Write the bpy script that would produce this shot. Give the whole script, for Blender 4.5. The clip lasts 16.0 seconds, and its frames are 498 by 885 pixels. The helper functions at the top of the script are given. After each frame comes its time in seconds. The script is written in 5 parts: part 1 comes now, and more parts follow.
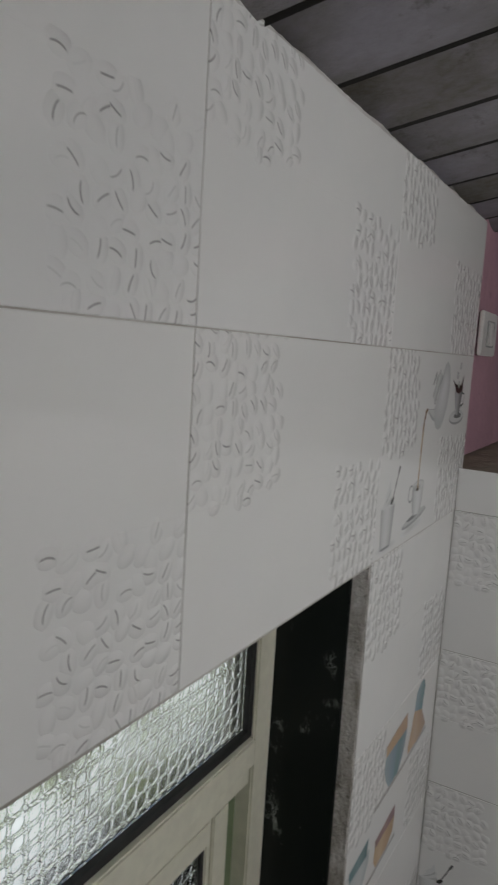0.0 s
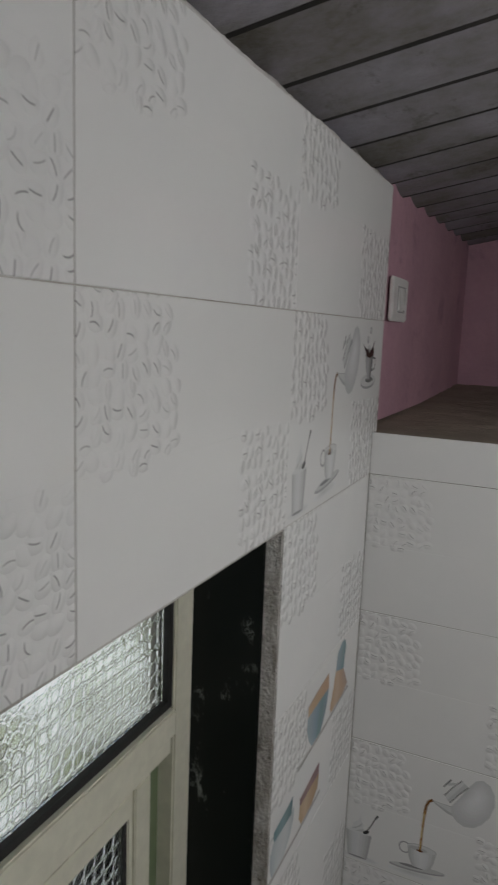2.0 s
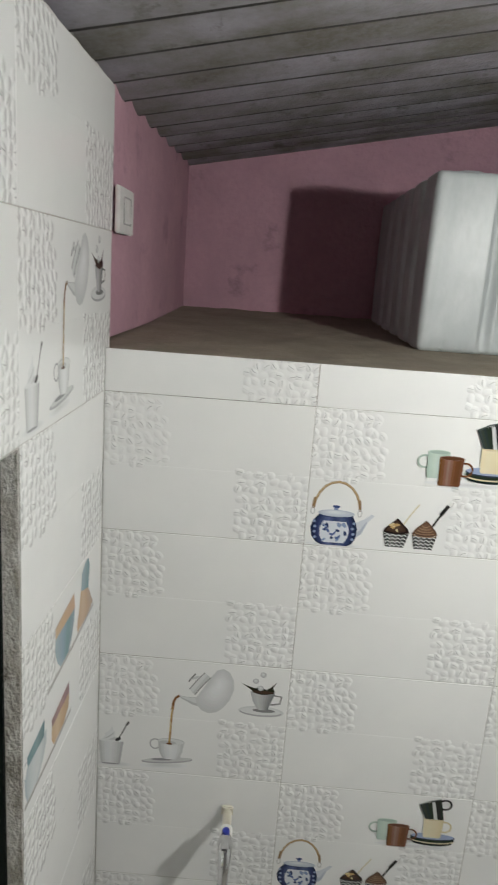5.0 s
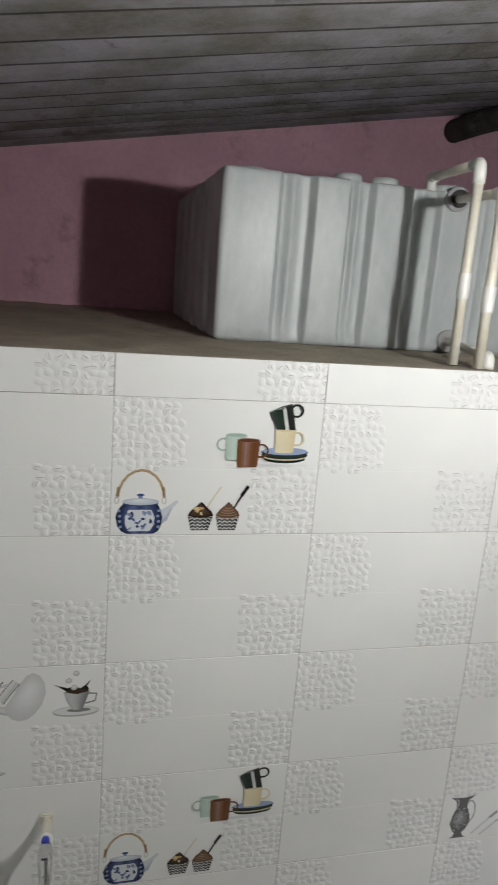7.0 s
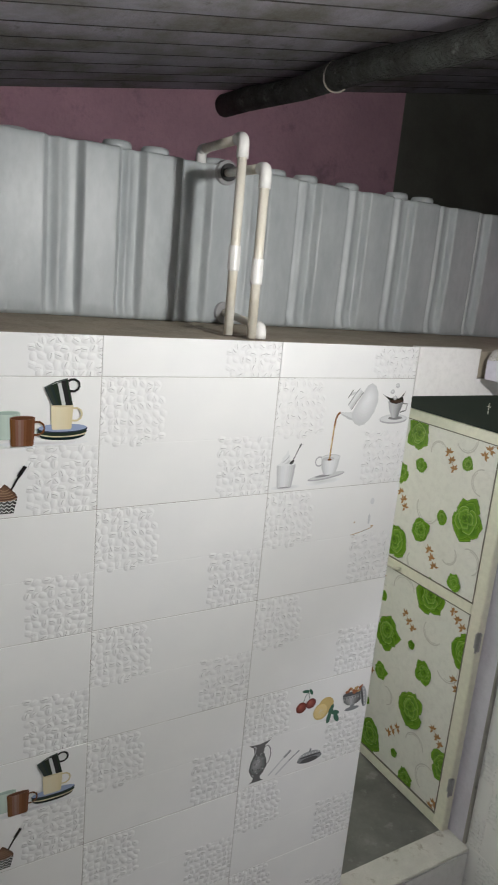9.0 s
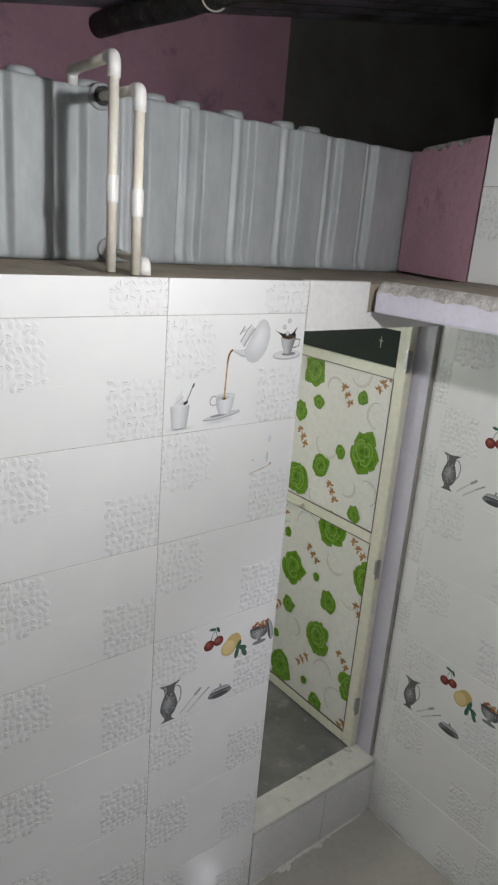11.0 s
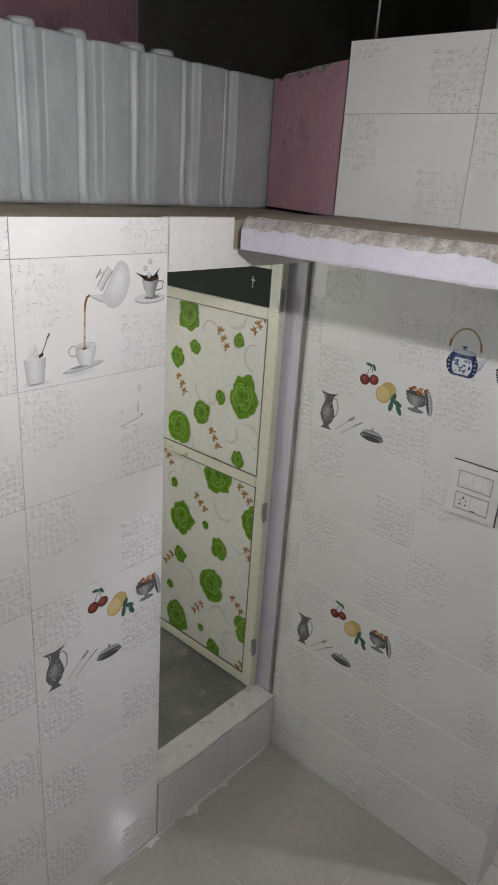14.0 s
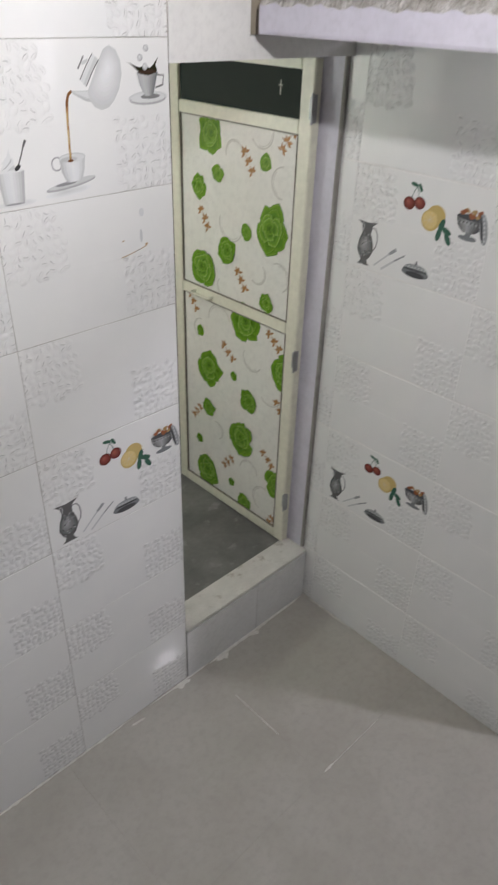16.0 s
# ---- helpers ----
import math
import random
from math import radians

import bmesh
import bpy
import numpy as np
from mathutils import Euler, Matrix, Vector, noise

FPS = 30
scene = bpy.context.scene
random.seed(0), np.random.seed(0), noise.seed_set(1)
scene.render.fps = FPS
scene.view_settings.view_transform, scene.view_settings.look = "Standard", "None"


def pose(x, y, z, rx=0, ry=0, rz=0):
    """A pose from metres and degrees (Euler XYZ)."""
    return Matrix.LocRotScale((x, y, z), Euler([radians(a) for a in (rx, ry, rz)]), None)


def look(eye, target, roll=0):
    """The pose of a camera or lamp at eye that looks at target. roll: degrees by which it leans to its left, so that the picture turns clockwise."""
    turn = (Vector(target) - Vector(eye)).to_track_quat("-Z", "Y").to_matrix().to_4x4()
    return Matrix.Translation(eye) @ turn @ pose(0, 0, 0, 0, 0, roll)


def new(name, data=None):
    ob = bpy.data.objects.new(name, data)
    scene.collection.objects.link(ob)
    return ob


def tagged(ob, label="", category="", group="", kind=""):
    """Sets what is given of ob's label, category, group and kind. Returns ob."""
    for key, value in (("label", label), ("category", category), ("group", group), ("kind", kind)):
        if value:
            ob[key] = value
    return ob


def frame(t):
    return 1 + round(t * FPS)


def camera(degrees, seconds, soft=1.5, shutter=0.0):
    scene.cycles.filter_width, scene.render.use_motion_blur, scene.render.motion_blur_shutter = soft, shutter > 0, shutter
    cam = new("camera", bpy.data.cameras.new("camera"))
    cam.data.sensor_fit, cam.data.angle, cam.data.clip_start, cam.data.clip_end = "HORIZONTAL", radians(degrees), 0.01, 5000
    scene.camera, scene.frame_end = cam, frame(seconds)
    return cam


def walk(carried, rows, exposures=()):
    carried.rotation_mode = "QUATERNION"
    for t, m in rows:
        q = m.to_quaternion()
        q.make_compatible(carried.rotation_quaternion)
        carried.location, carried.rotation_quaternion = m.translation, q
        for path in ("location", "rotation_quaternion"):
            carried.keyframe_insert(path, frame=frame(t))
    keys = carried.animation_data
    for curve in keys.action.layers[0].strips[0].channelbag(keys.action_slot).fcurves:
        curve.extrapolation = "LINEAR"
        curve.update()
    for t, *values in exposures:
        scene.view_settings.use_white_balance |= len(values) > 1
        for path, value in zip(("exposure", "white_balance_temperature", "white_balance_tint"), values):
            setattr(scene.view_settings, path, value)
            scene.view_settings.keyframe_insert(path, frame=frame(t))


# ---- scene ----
cam = camera(40.0, 16.0, soft=1.8, shutter=0.5)
PATH = [
    (0, (0.342, -1.406, 2.398), (-0.66, 0.305, 2.134), 3.4),
    (0.5, (0.348, -1.395, 2.391), (-0.572, 0.359, 2.116), 3.8),
    (1, (0.354, -1.391, 2.388), (-0.549, 0.371, 2.1), 2.9),
    (1.5, (0.358, -1.388, 2.387), (-0.545, 0.372, 2.092), 2.7),
    (2, (0.368, -1.38, 2.385), (-0.453, 0.415, 2.062), 2.2),
    (2.5, (0.377, -1.372, 2.383), (-0.328, 0.47, 2.048), 2.6),
    (3, (0.377, -1.367, 2.382), (-0.21, 0.515, 2.048), 2.8),
    (5.5, (0.349, -1.376, 2.346), (0.441, 0.561, 1.856), 4.4),
    (6, (0.372, -1.386, 2.34), (0.601, 0.544, 1.868), 4.4),
    (6.5, (0.378, -1.394, 2.333), (0.739, 0.522, 1.89), 4.3),
    (7, (0.39, -1.387, 2.338), (0.864, 0.504, 1.89), 4.5),
    (7.5, (0.408, -1.384, 2.347), (1.027, 0.461, 1.886), 4.9),
    (8, (0.42, -1.394, 2.341), (1.175, 0.398, 1.875), 5.1),
    (8.5, (0.428, -1.393, 2.34), (1.344, 0.32, 1.866), 5.5),
    (9, (0.431, -1.399, 2.336), (1.439, 0.263, 1.864), 5.3),
    (9.5, (0.44, -1.404, 2.34), (1.504, 0.223, 1.872), 5.2),
    (10, (0.446, -1.413, 2.336), (1.588, 0.157, 1.853), 5.6),
    (12.5, (0.535, -1.366, 2.294), (1.812, -0.017, 1.552), 3.8),
    (13, (0.545, -1.382, 2.297), (1.855, -0.062, 1.562), 3.4),
    (13.5, (0.558, -1.387, 2.297), (1.926, -0.129, 1.559), 3.5),
    (14, (0.571, -1.389, 2.299), (1.979, -0.168, 1.575), 3.9),
    (14.5, (0.593, -1.388, 2.292), (2.015, -0.198, 1.543), 3.7),
    (15, (0.642, -1.377, 2.279), (2.07, -0.231, 1.475), 4.1),
    (15.5, (0.71, -1.357, 2.235), (2.029, -0.238, 1.231), 4.8),
    (16, (0.743, -1.339, 2.177), (1.931, -0.157, 1.085), 2.0),
]
walk(cam, [(t, look(eye, target, roll)) for t, eye, target, roll in PATH], ((0.0, -0.85, 6500, 10), (1.5, -0.85, 6500, 10), (2.5, -0.65, 6500, 10), (3.0, -0.16, 6500, 9), (5.5, 0.24, 6620, 5), (7.0, -0.02, 6560, 7), (9.0, -0.08, 6490, 9), (12.5, -0.12, 6300, 11), (13.0, -0.20, 6320, 11), (13.5, -0.24, 6480, 11), (14.0, -0.26, 6500, 12), (14.5, 0.02, 6520, 13), (15.5, 0.04, 6560, 13), (16.0, 0.03, 6450, 13)))

# ---- world and light ----
world = bpy.data.worlds.new("sky")
scene.world = world
world.use_nodes = True
wn = world.node_tree
sky = wn.nodes.new("ShaderNodeTexSky")
sky.sky_type, sky.sun_disc = "NISHITA", False
sky.sun_elevation, sky.sun_rotation = radians(35), radians(200)
wn.links.new(sky.outputs[0], wn.nodes["Background"].inputs[0])
wn.nodes["Background"].inputs[1].default_value = 0.06


def lamp(name, place, watts, radius, colour):
    data = bpy.data.lights.new(name, "POINT")
    data.energy, data.shadow_soft_size, data.color = watts, radius, colour
    ob = new(name, data)
    ob.location = place
    return ob


lamp("room_bulb", (1.30, -1.02, 2.55), 22, 0.03, (1.0, 0.987, 0.972))
# added disk lamp at the bulb, throws extra light towards the north wall
bulb = bpy.data.lights.new("room_bulb_added_disk", "AREA")
bulb.shape, bulb.size, bulb.energy, bulb.color = "DISK", 0.06, 8.8, (1.0, 0.987, 0.972)
new("room_bulb_added_disk", bulb).matrix_world = look((1.30, -1.02, 2.55), (0.75, 0.60, 1.60))
lamp("next_room_bulb", (2.84, -1.54, 2.22), 46, 0.03, (0.92, 0.92, 1.0))


lamp("back_room_bulb", (1.25, 1.20, 1.85), 18, 0.03, (0.86, 1.0, 0.88))


# ---- materials ----
def material(name, rough=0.5, metal=0.0):
    m = bpy.data.materials.new(name)
    m.use_nodes = True
    b = m.node_tree.nodes["Principled BSDF"]
    b.inputs["Roughness"].default_value, b.inputs["Metallic"].default_value = rough, metal
    return m, m.node_tree, b


def node(nt, kind, **inputs):
    n = nt.nodes.new(kind)
    for key, value in inputs.items():
        n.inputs[key.replace("_", " ")].default_value = value
    return n


def maths(nt, op, a, b=None, c=None, clamp=False):
    n = nt.nodes.new("ShaderNodeMath")
    n.operation, n.use_clamp = op, clamp
    for i, v in enumerate((a, b, c)):
        if v is None:
            continue
        if isinstance(v, (int, float)):
            n.inputs[i].default_value = v
        else:
            nt.links.new(v, n.inputs[i])
    return n.outputs[0]


def mix_colour(nt, fac, a, b):
    n = nt.nodes.new("ShaderNodeMix")
    n.data_type = "RGBA"
    for sock, v in ((n.inputs[0], fac), (n.inputs[6], a), (n.inputs[7], b)):
        if isinstance(v, (int, float)):
            sock.default_value = v
        elif isinstance(v, tuple):
            sock.default_value = (*v, 1) if len(v) == 3 else v
        else:
            nt.links.new(v, sock)
    return n.outputs[2]


def ramp(nt, fac, low, high):
    n = nt.nodes.new("ShaderNodeMapRange")
    n.inputs[1].default_value, n.inputs[2].default_value = low, high
    nt.links.new(fac, n.inputs[0])
    return n.outputs[0]


def noise_of(nt, scale, detail=4.0, rough=0.55, stretch=None, place="Object"):
    tc = nt.nodes.new("ShaderNodeTexCoord")
    out = tc.outputs[place]
    if stretch:
        mp = nt.nodes.new("ShaderNodeMapping")
        mp.inputs["Scale"].default_value = stretch
        nt.links.new(out, mp.inputs[0])
        out = mp.outputs[0]
    n = node(nt, "ShaderNodeTexNoise", Scale=scale, Detail=detail, Roughness=rough)
    nt.links.new(out, n.inputs["Vector"])
    return n.outputs[0]


def relief(nt, b, height, strength, distance):
    n = node(nt, "ShaderNodeBump", Strength=strength, Distance=distance)
    nt.links.new(height, n.inputs["Height"])
    nt.links.new(n.outputs[0], b.inputs["Normal"])


def worn(name, base, other, rough=0.6, big=3.0, fine=60.0, bump=0.25, depth=0.004, metal=0.0, stain=None, stretch=None):
    """A surface with broad blotches, fine grain, optional stains and relief."""
    m, nt, b = material(name, rough, metal)
    broad = ramp(nt, noise_of(nt, big, 6.0, 0.65, stretch), 0.38, 0.64)
    grain = noise_of(nt, fine, 3.0, 0.6, stretch)
    col = mix_colour(nt, broad, base, other)
    dark = tuple(c * 0.78 for c in base)
    col = mix_colour(nt, maths(nt, "MULTIPLY", ramp(nt, grain, 0.45, 0.75), 0.45), col, dark)
    if stain:
        spots = ramp(nt, noise_of(nt, big * 2.3, 8.0, 0.7), 0.58, 0.68)
        col = mix_colour(nt, maths(nt, "MULTIPLY", spots, 0.75), col, stain)
    nt.links.new(col, b.inputs["Base Color"])
    nt.links.new(maths(nt, "MULTIPLY_ADD", grain, 0.2, rough - 0.1), b.inputs["Roughness"])
    relief(nt, b, maths(nt, "ADD", grain, noise_of(nt, big * 4, 5.0)), bump, depth)
    return m


def tile_material():
    """White glaze; two raised-pebble fields, upper first third and lower last third of each tile."""
    m, nt, b = material("white_glazed_tile", 0.1)
    b.inputs["Specular IOR Level"].default_value = 0.6
    tc = nt.nodes.new("ShaderNodeTexCoord")
    sep = nt.nodes.new("ShaderNodeSeparateXYZ")
    nt.links.new(tc.outputs["Object"], sep.inputs[0])
    x, z = sep.outputs[0], sep.outputs[2]
    comb = nt.nodes.new("ShaderNodeCombineXYZ")
    nt.links.new(x, comb.inputs[0])
    nt.links.new(z, comb.inputs[1])
    vor = nt.nodes.new("ShaderNodeTexVoronoi")
    vor.voronoi_dimensions = "2D"
    vor.inputs["Scale"].default_value, vor.inputs["Randomness"].default_value = 57.0, 0.62
    nt.links.new(comb.outputs[0], vor.inputs["Vector"])
    # whole pebbles only: a pebble belongs to a field if its centre does
    cell = nt.nodes.new("ShaderNodeSeparateXYZ")
    nt.links.new(vor.outputs["Position"], cell.inputs[0])
    left = maths(nt, "LESS_THAN", cell.outputs[0], 0.150)
    right = maths(nt, "GREATER_THAN", cell.outputs[0], 0.300)
    up = maths(nt, "GREATER_THAN", cell.outputs[1], 0.150)
    field = maths(nt, "ADD", maths(nt, "MULTIPLY", left, up), maths(nt, "MULTIPLY", right, maths(nt, "SUBTRACT", 1.0, up)))
    sub = nt.nodes.new("ShaderNodeVectorMath")
    sub.operation = "SUBTRACT"
    nt.links.new(comb.outputs[0], sub.inputs[0])
    nt.links.new(vor.outputs["Position"], sub.inputs[1])
    csep = nt.nodes.new("ShaderNodeSeparateColor")
    nt.links.new(vor.outputs["Color"], csep.inputs[0])
    rot = nt.nodes.new("ShaderNodeVectorRotate")
    rot.rotation_type = "Z_AXIS"
    nt.links.new(sub.outputs[0], rot.inputs["Vector"])
    nt.links.new(maths(nt, "MULTIPLY", csep.outputs[0], 6.283), rot.inputs["Angle"])
    rs = nt.nodes.new("ShaderNodeSeparateXYZ")
    nt.links.new(rot.outputs[0], rs.inputs[0])
    along = maths(nt, "ABSOLUTE", rs.outputs[0])
    bend = maths(nt, "MULTIPLY", maths(nt, "MULTIPLY", rs.outputs[0], rs.outputs[0]), maths(nt, "MULTIPLY_ADD", csep.outputs[1], 120.0, -60.0))
    across = maths(nt, "SUBTRACT", rs.outputs[1], bend)
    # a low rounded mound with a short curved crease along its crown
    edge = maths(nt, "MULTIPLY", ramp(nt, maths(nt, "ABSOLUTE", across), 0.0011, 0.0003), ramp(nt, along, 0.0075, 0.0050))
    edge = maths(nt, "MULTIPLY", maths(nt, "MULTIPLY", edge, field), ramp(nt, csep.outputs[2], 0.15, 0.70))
    long = maths(nt, "MULTIPLY", rs.outputs[0], 0.72)
    reach = maths(nt, "ADD", maths(nt, "MULTIPLY", long, long), maths(nt, "MULTIPLY", rs.outputs[1], rs.outputs[1]))
    dome = maths(nt, "SUBTRACT", 1.0, maths(nt, "MULTIPLY", reach, 15500.0), clamp=True)
    dome = maths(nt, "MULTIPLY", dome, maths(nt, "MULTIPLY_ADD", csep.outputs[1], 0.5, 0.6))
    height = maths(nt, "MULTIPLY", dome, field)
    height = maths(nt, "SUBTRACT", height, maths(nt, "MULTIPLY", edge, 0.30))
    mid = maths(nt, "LESS_THAN", maths(nt, "ABSOLUTE", maths(nt, "SUBTRACT", z, 0.150)), 0.0012)
    height = maths(nt, "SUBTRACT", height, maths(nt, "MULTIPLY", mid, 0.12))
    info = nt.nodes.new("ShaderNodeObjectInfo")
    cloud = ramp(nt, noise_of(nt, 5.0, 5.0), 0.35, 0.7)
    col = mix_colour(nt, cloud, (0.80, 0.80, 0.79), (0.75, 0.755, 0.755))
    col = mix_colour(nt, maths(nt, "MULTIPLY", info.outputs["Random"], 0.5), col, (0.76, 0.76, 0.745))
    # the creases' groove shadow is painted into the glaze colour
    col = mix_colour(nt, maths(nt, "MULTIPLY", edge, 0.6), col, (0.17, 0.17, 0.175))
    grime = ramp(nt, noise_of(nt, 14.0, 8.0, 0.75), 0.70, 0.80)
    col = mix_colour(nt, maths(nt, "MULTIPLY", grime, 0.3), col, (0.45, 0.42, 0.38))
    nt.links.new(col, b.inputs["Base Color"])
    nt.links.new(maths(nt, "MULTIPLY_ADD", noise_of(nt, 25.0), 0.03, 0.035), b.inputs["Roughness"])
    relief(nt, b, height, 1.0, 0.0022)
    return m


def plain(name, colour, rough=0.5, metal=0.0, var=0.12):
    m, nt, b = material(name, rough, metal)
    n = ramp(nt, noise_of(nt, 40.0, 4.0), 0.3, 0.7)
    nt.links.new(mix_colour(nt, n, colour, tuple(c * (1 - var) for c in colour)), b.inputs["Base Color"])
    return m


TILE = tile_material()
GROUT = worn("pale_cement_grout", (0.52, 0.51, 0.48), (0.28, 0.26, 0.23), 0.85, 6, 90)
CEMENT = worn("rough_grey_cement", (0.34, 0.32, 0.30), (0.22, 0.21, 0.20), 0.9, 7, 70, 0.6, 0.01, stain=(0.12, 0.115, 0.11))
PINK = worn("faded_pink_limewash", (0.56, 0.33, 0.40), (0.46, 0.275, 0.335), 0.9, 2.6, 45, 0.5, 0.008, stain=(0.30, 0.18, 0.22))
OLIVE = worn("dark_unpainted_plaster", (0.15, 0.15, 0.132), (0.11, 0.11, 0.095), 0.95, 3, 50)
LAVENDER = worn("lavender_wall_paint", (0.62, 0.60, 0.675), (0.55, 0.53, 0.605), 0.6, 5, 60, 0.15, 0.002)
WHITE = worn("white_wall_paint", (0.78, 0.77, 0.75), (0.72, 0.71, 0.70), 0.55, 4, 60, 0.12, 0.002)
SHEET = worn("limewashed_cement_sheet", (0.29, 0.275, 0.315), (0.13, 0.12, 0.10), 0.9, 4.5, 95, 0.5, 0.006, stain=(0.07, 0.062, 0.045), stretch=(0.8, 1.2, 1))
SLAB = worn("dusty_brown_slab", (0.36, 0.31, 0.24), (0.27, 0.235, 0.185), 0.95, 5, 80, 0.5, 0.004)
RAW = worn("broken_concrete_edge", (0.66, 0.64, 0.62), (0.34, 0.31, 0.27), 0.95, 34, 140, 1.0, 0.010, stain=(0.12, 0.10, 0.08), stretch=(1, 1, 0.5))
FLOOR = worn("cream_polished_floor_tile", (0.45, 0.432, 0.39), (0.40, 0.382, 0.34), 0.16, 3, 40, 0.03, 0.001)
CONCRETE = worn("grey_concrete_floor", (0.20, 0.20, 0.19), (0.12, 0.12, 0.115), 0.5, 5, 60, 0.15, 0.003, stain=(0.28, 0.28, 0.27))
TANK = worn("grey_moulded_plastic", (0.48, 0.51, 0.515), (0.40, 0.43, 0.44), 0.40, 8, 28, 0.14, 0.003, stretch=(1.6, 1.6, 0.7))
CREAM = plain("cream_powder_coat", (0.77, 0.76, 0.63), 0.4)
PIPE = worn("yellowed_white_pipe", (0.74, 0.71, 0.63), (0.66, 0.61, 0.50), 0.4, 12, 60, 0.05, 0.001)
FITTING = plain("white_pipe_fitting", (0.78, 0.77, 0.74), 0.35)
YELLOW = plain("yellow_pipe_cement", (0.62, 0.48, 0.10), 0.5)
STEEL = plain("dull_steel", (0.42, 0.42, 0.42), 0.45, 0.8)
CHROME = plain("chrome", (0.75, 0.75, 0.76), 0.12, 1.0)
PLASTIC = plain("white_switch_plastic", (0.80, 0.80, 0.78), 0.3)
DARK = plain("black_gap", (0.02, 0.02, 0.02), 0.6)
BLUE = plain("blue_plastic", (0.03, 0.05, 0.45), 0.35)
POLE = worn("blackened_bamboo_pole", (0.035, 0.033, 0.03), (0.075, 0.085, 0.075), 0.8, 12, 50, 0.9, 0.012, stain=(0.16, 0.18, 0.16))


# ---- mesh helpers ----
def finish(name, bm, mats, parent=None, label="", smooth=False):
    me = bpy.data.meshes.new(name)
    bmesh.ops.recalc_face_normals(bm, faces=bm.faces)
    bm.to_mesh(me)
    bm.free()
    for m in mats if isinstance(mats, (list, tuple)) else [mats]:
        me.materials.append(m)
    if smooth:
        for p in me.polygons:
            p.use_smooth = True
    ob = new(name, me)
    if parent:
        ob.parent = parent
    if label:
        ob["label"] = label
    return ob


def part(name, bm, mat, parent, label="", smooth=False):
    return finish(name, bm, mat, parent, label, smooth)


def thing(name, label, category, place=(0, 0, 0), group="", kind=""):
    ob = new(name)
    ob.location = place
    return tagged(ob, label, category, group, kind)


def box(x0, x1, y0, y1, z0, z1, bevel=0.0, bm=None, mat=0):
    own = bmesh.new()
    bmesh.ops.create_cube(own, size=1.0, matrix=Matrix.Translation(((x0 + x1) / 2, (y0 + y1) / 2, (z0 + z1) / 2)) @ Matrix.Diagonal((x1 - x0, y1 - y0, z1 - z0, 1)))
    if bevel:
        bmesh.ops.bevel(own, geom=own.edges[:], offset=bevel, segments=2, affect="EDGES")
    for f in own.faces:
        f.material_index = mat
    if bm is None:
        return own
    me = bpy.data.meshes.new("tmp")
    own.to_mesh(me)
    own.free()
    bm.from_mesh(me)
    bpy.data.meshes.remove(me)
    return bm


def boxes(*rows, bevel=0.0):
    bm = bmesh.new()
    for r in rows:
        box(*r, bevel=bevel, bm=bm)
    return bm


def tube(points, radius, segments=14, bm=None, caps=True):
    """A round bar along points."""
    bm = bm or bmesh.new()
    rings = []
    pts = [Vector(p) for p in points]
    for i, p in enumerate(pts):
        d = (pts[min(i + 1, len(pts) - 1)] - pts[max(i - 1, 0)]).normalized()
        side = d.orthogonal().normalized() if i == 0 else (side - d * side.dot(d)).normalized()
        other = d.cross(side)
        r = radius[i] if isinstance(radius, (list, tuple)) else radius
        rings.append([bm.verts.new(p + (side * math.cos(a) + other * math.sin(a)) * r) for a in (2 * math.pi * k / segments for k in range(segments))])
    for a, b in zip(rings, rings[1:]):
        for k in range(segments):
            bm.faces.new((a[k], a[(k + 1) % segments], b[(k + 1) % segments], b[k]))
    if caps:
        bm.faces.new(rings[0][::-1])
        bm.faces.new(rings[-1])
    return bm


def bent(points, r=0.03, steps=5):
    """A path with its corners rounded by r."""
    pts = [Vector(p) for p in points]
    out = [pts[0]]
    for a, b, c in zip(pts, pts[1:], pts[2:]):
        u, v = (a - b).normalized() * r, (c - b).normalized() * r
        for k in range(steps + 1):
            t = k / steps
            out.append((b + u) * (1 - t) ** 2 + b * 2 * t * (1 - t) + (b + v) * t ** 2)
    return out + [pts[-1]]


# ---- structure ----
ROW, COL, TOP = 0.30, 0.45, 2.10


def roof_z(x, y):
    return 2.722 + 0.185 * x + 0.030 * y


wall_west = finish("wall_west", boxes((-0.22, 0.0148, -2.60, -1.30, 0, 2.680), (-0.22, 0.0148, -0.473, 0.0, 0, 2.680), (-0.22, 0.0148, -1.30, -0.473, 2.098, 2.680), (-0.22, 0.0148, -1.30, -0.473, 0, 0.95), (-0.019, 0.0148, 0.0, 0.038, 2.1905, 2.680)), GROUT)
tagged(wall_west, "white tiled kitchen wall with a window opening", "wall", kind="structure")
wall_north = finish("wall_north", boxes((-0.02, 1.80, 0.0012, 0.12, 0, 2.10)), GROUT)
tagged(wall_north, "white tiled wall under the loft slab", "wall", kind="structure")
lintel = finish("lintel", box(1.8025, 2.60, 0.0, 0.12, 2.05, 2.10), WHITE)
tagged(lintel, "white painted lintel over the low door", "lintel", kind="structure")
edge = finish("slab_face", box(1.8025, 2.045, -0.001, 0.03, 2.10, 2.188), WHITE)
tagged(edge, "white painted face of the loft slab", "slab", kind="structure")
wall_east = finish("wall_east", boxes((2.4515, 2.60, -0.955, 0.024, 0, 2.10), (2.458, 2.60, -2.60, -1.85, 0, 2.10), (2.458, 2.60, -1.85, -0.955, 2.04, 2.10)), WHITE)
tagged(wall_east, "white tiled wall beside the low door, ending in a painted jamb", "wall", kind="structure")
upper_east = finish("wall_upper_east", box(2.4515, 2.52, -2.60, -0.050, 2.20, 2.686), CEMENT)
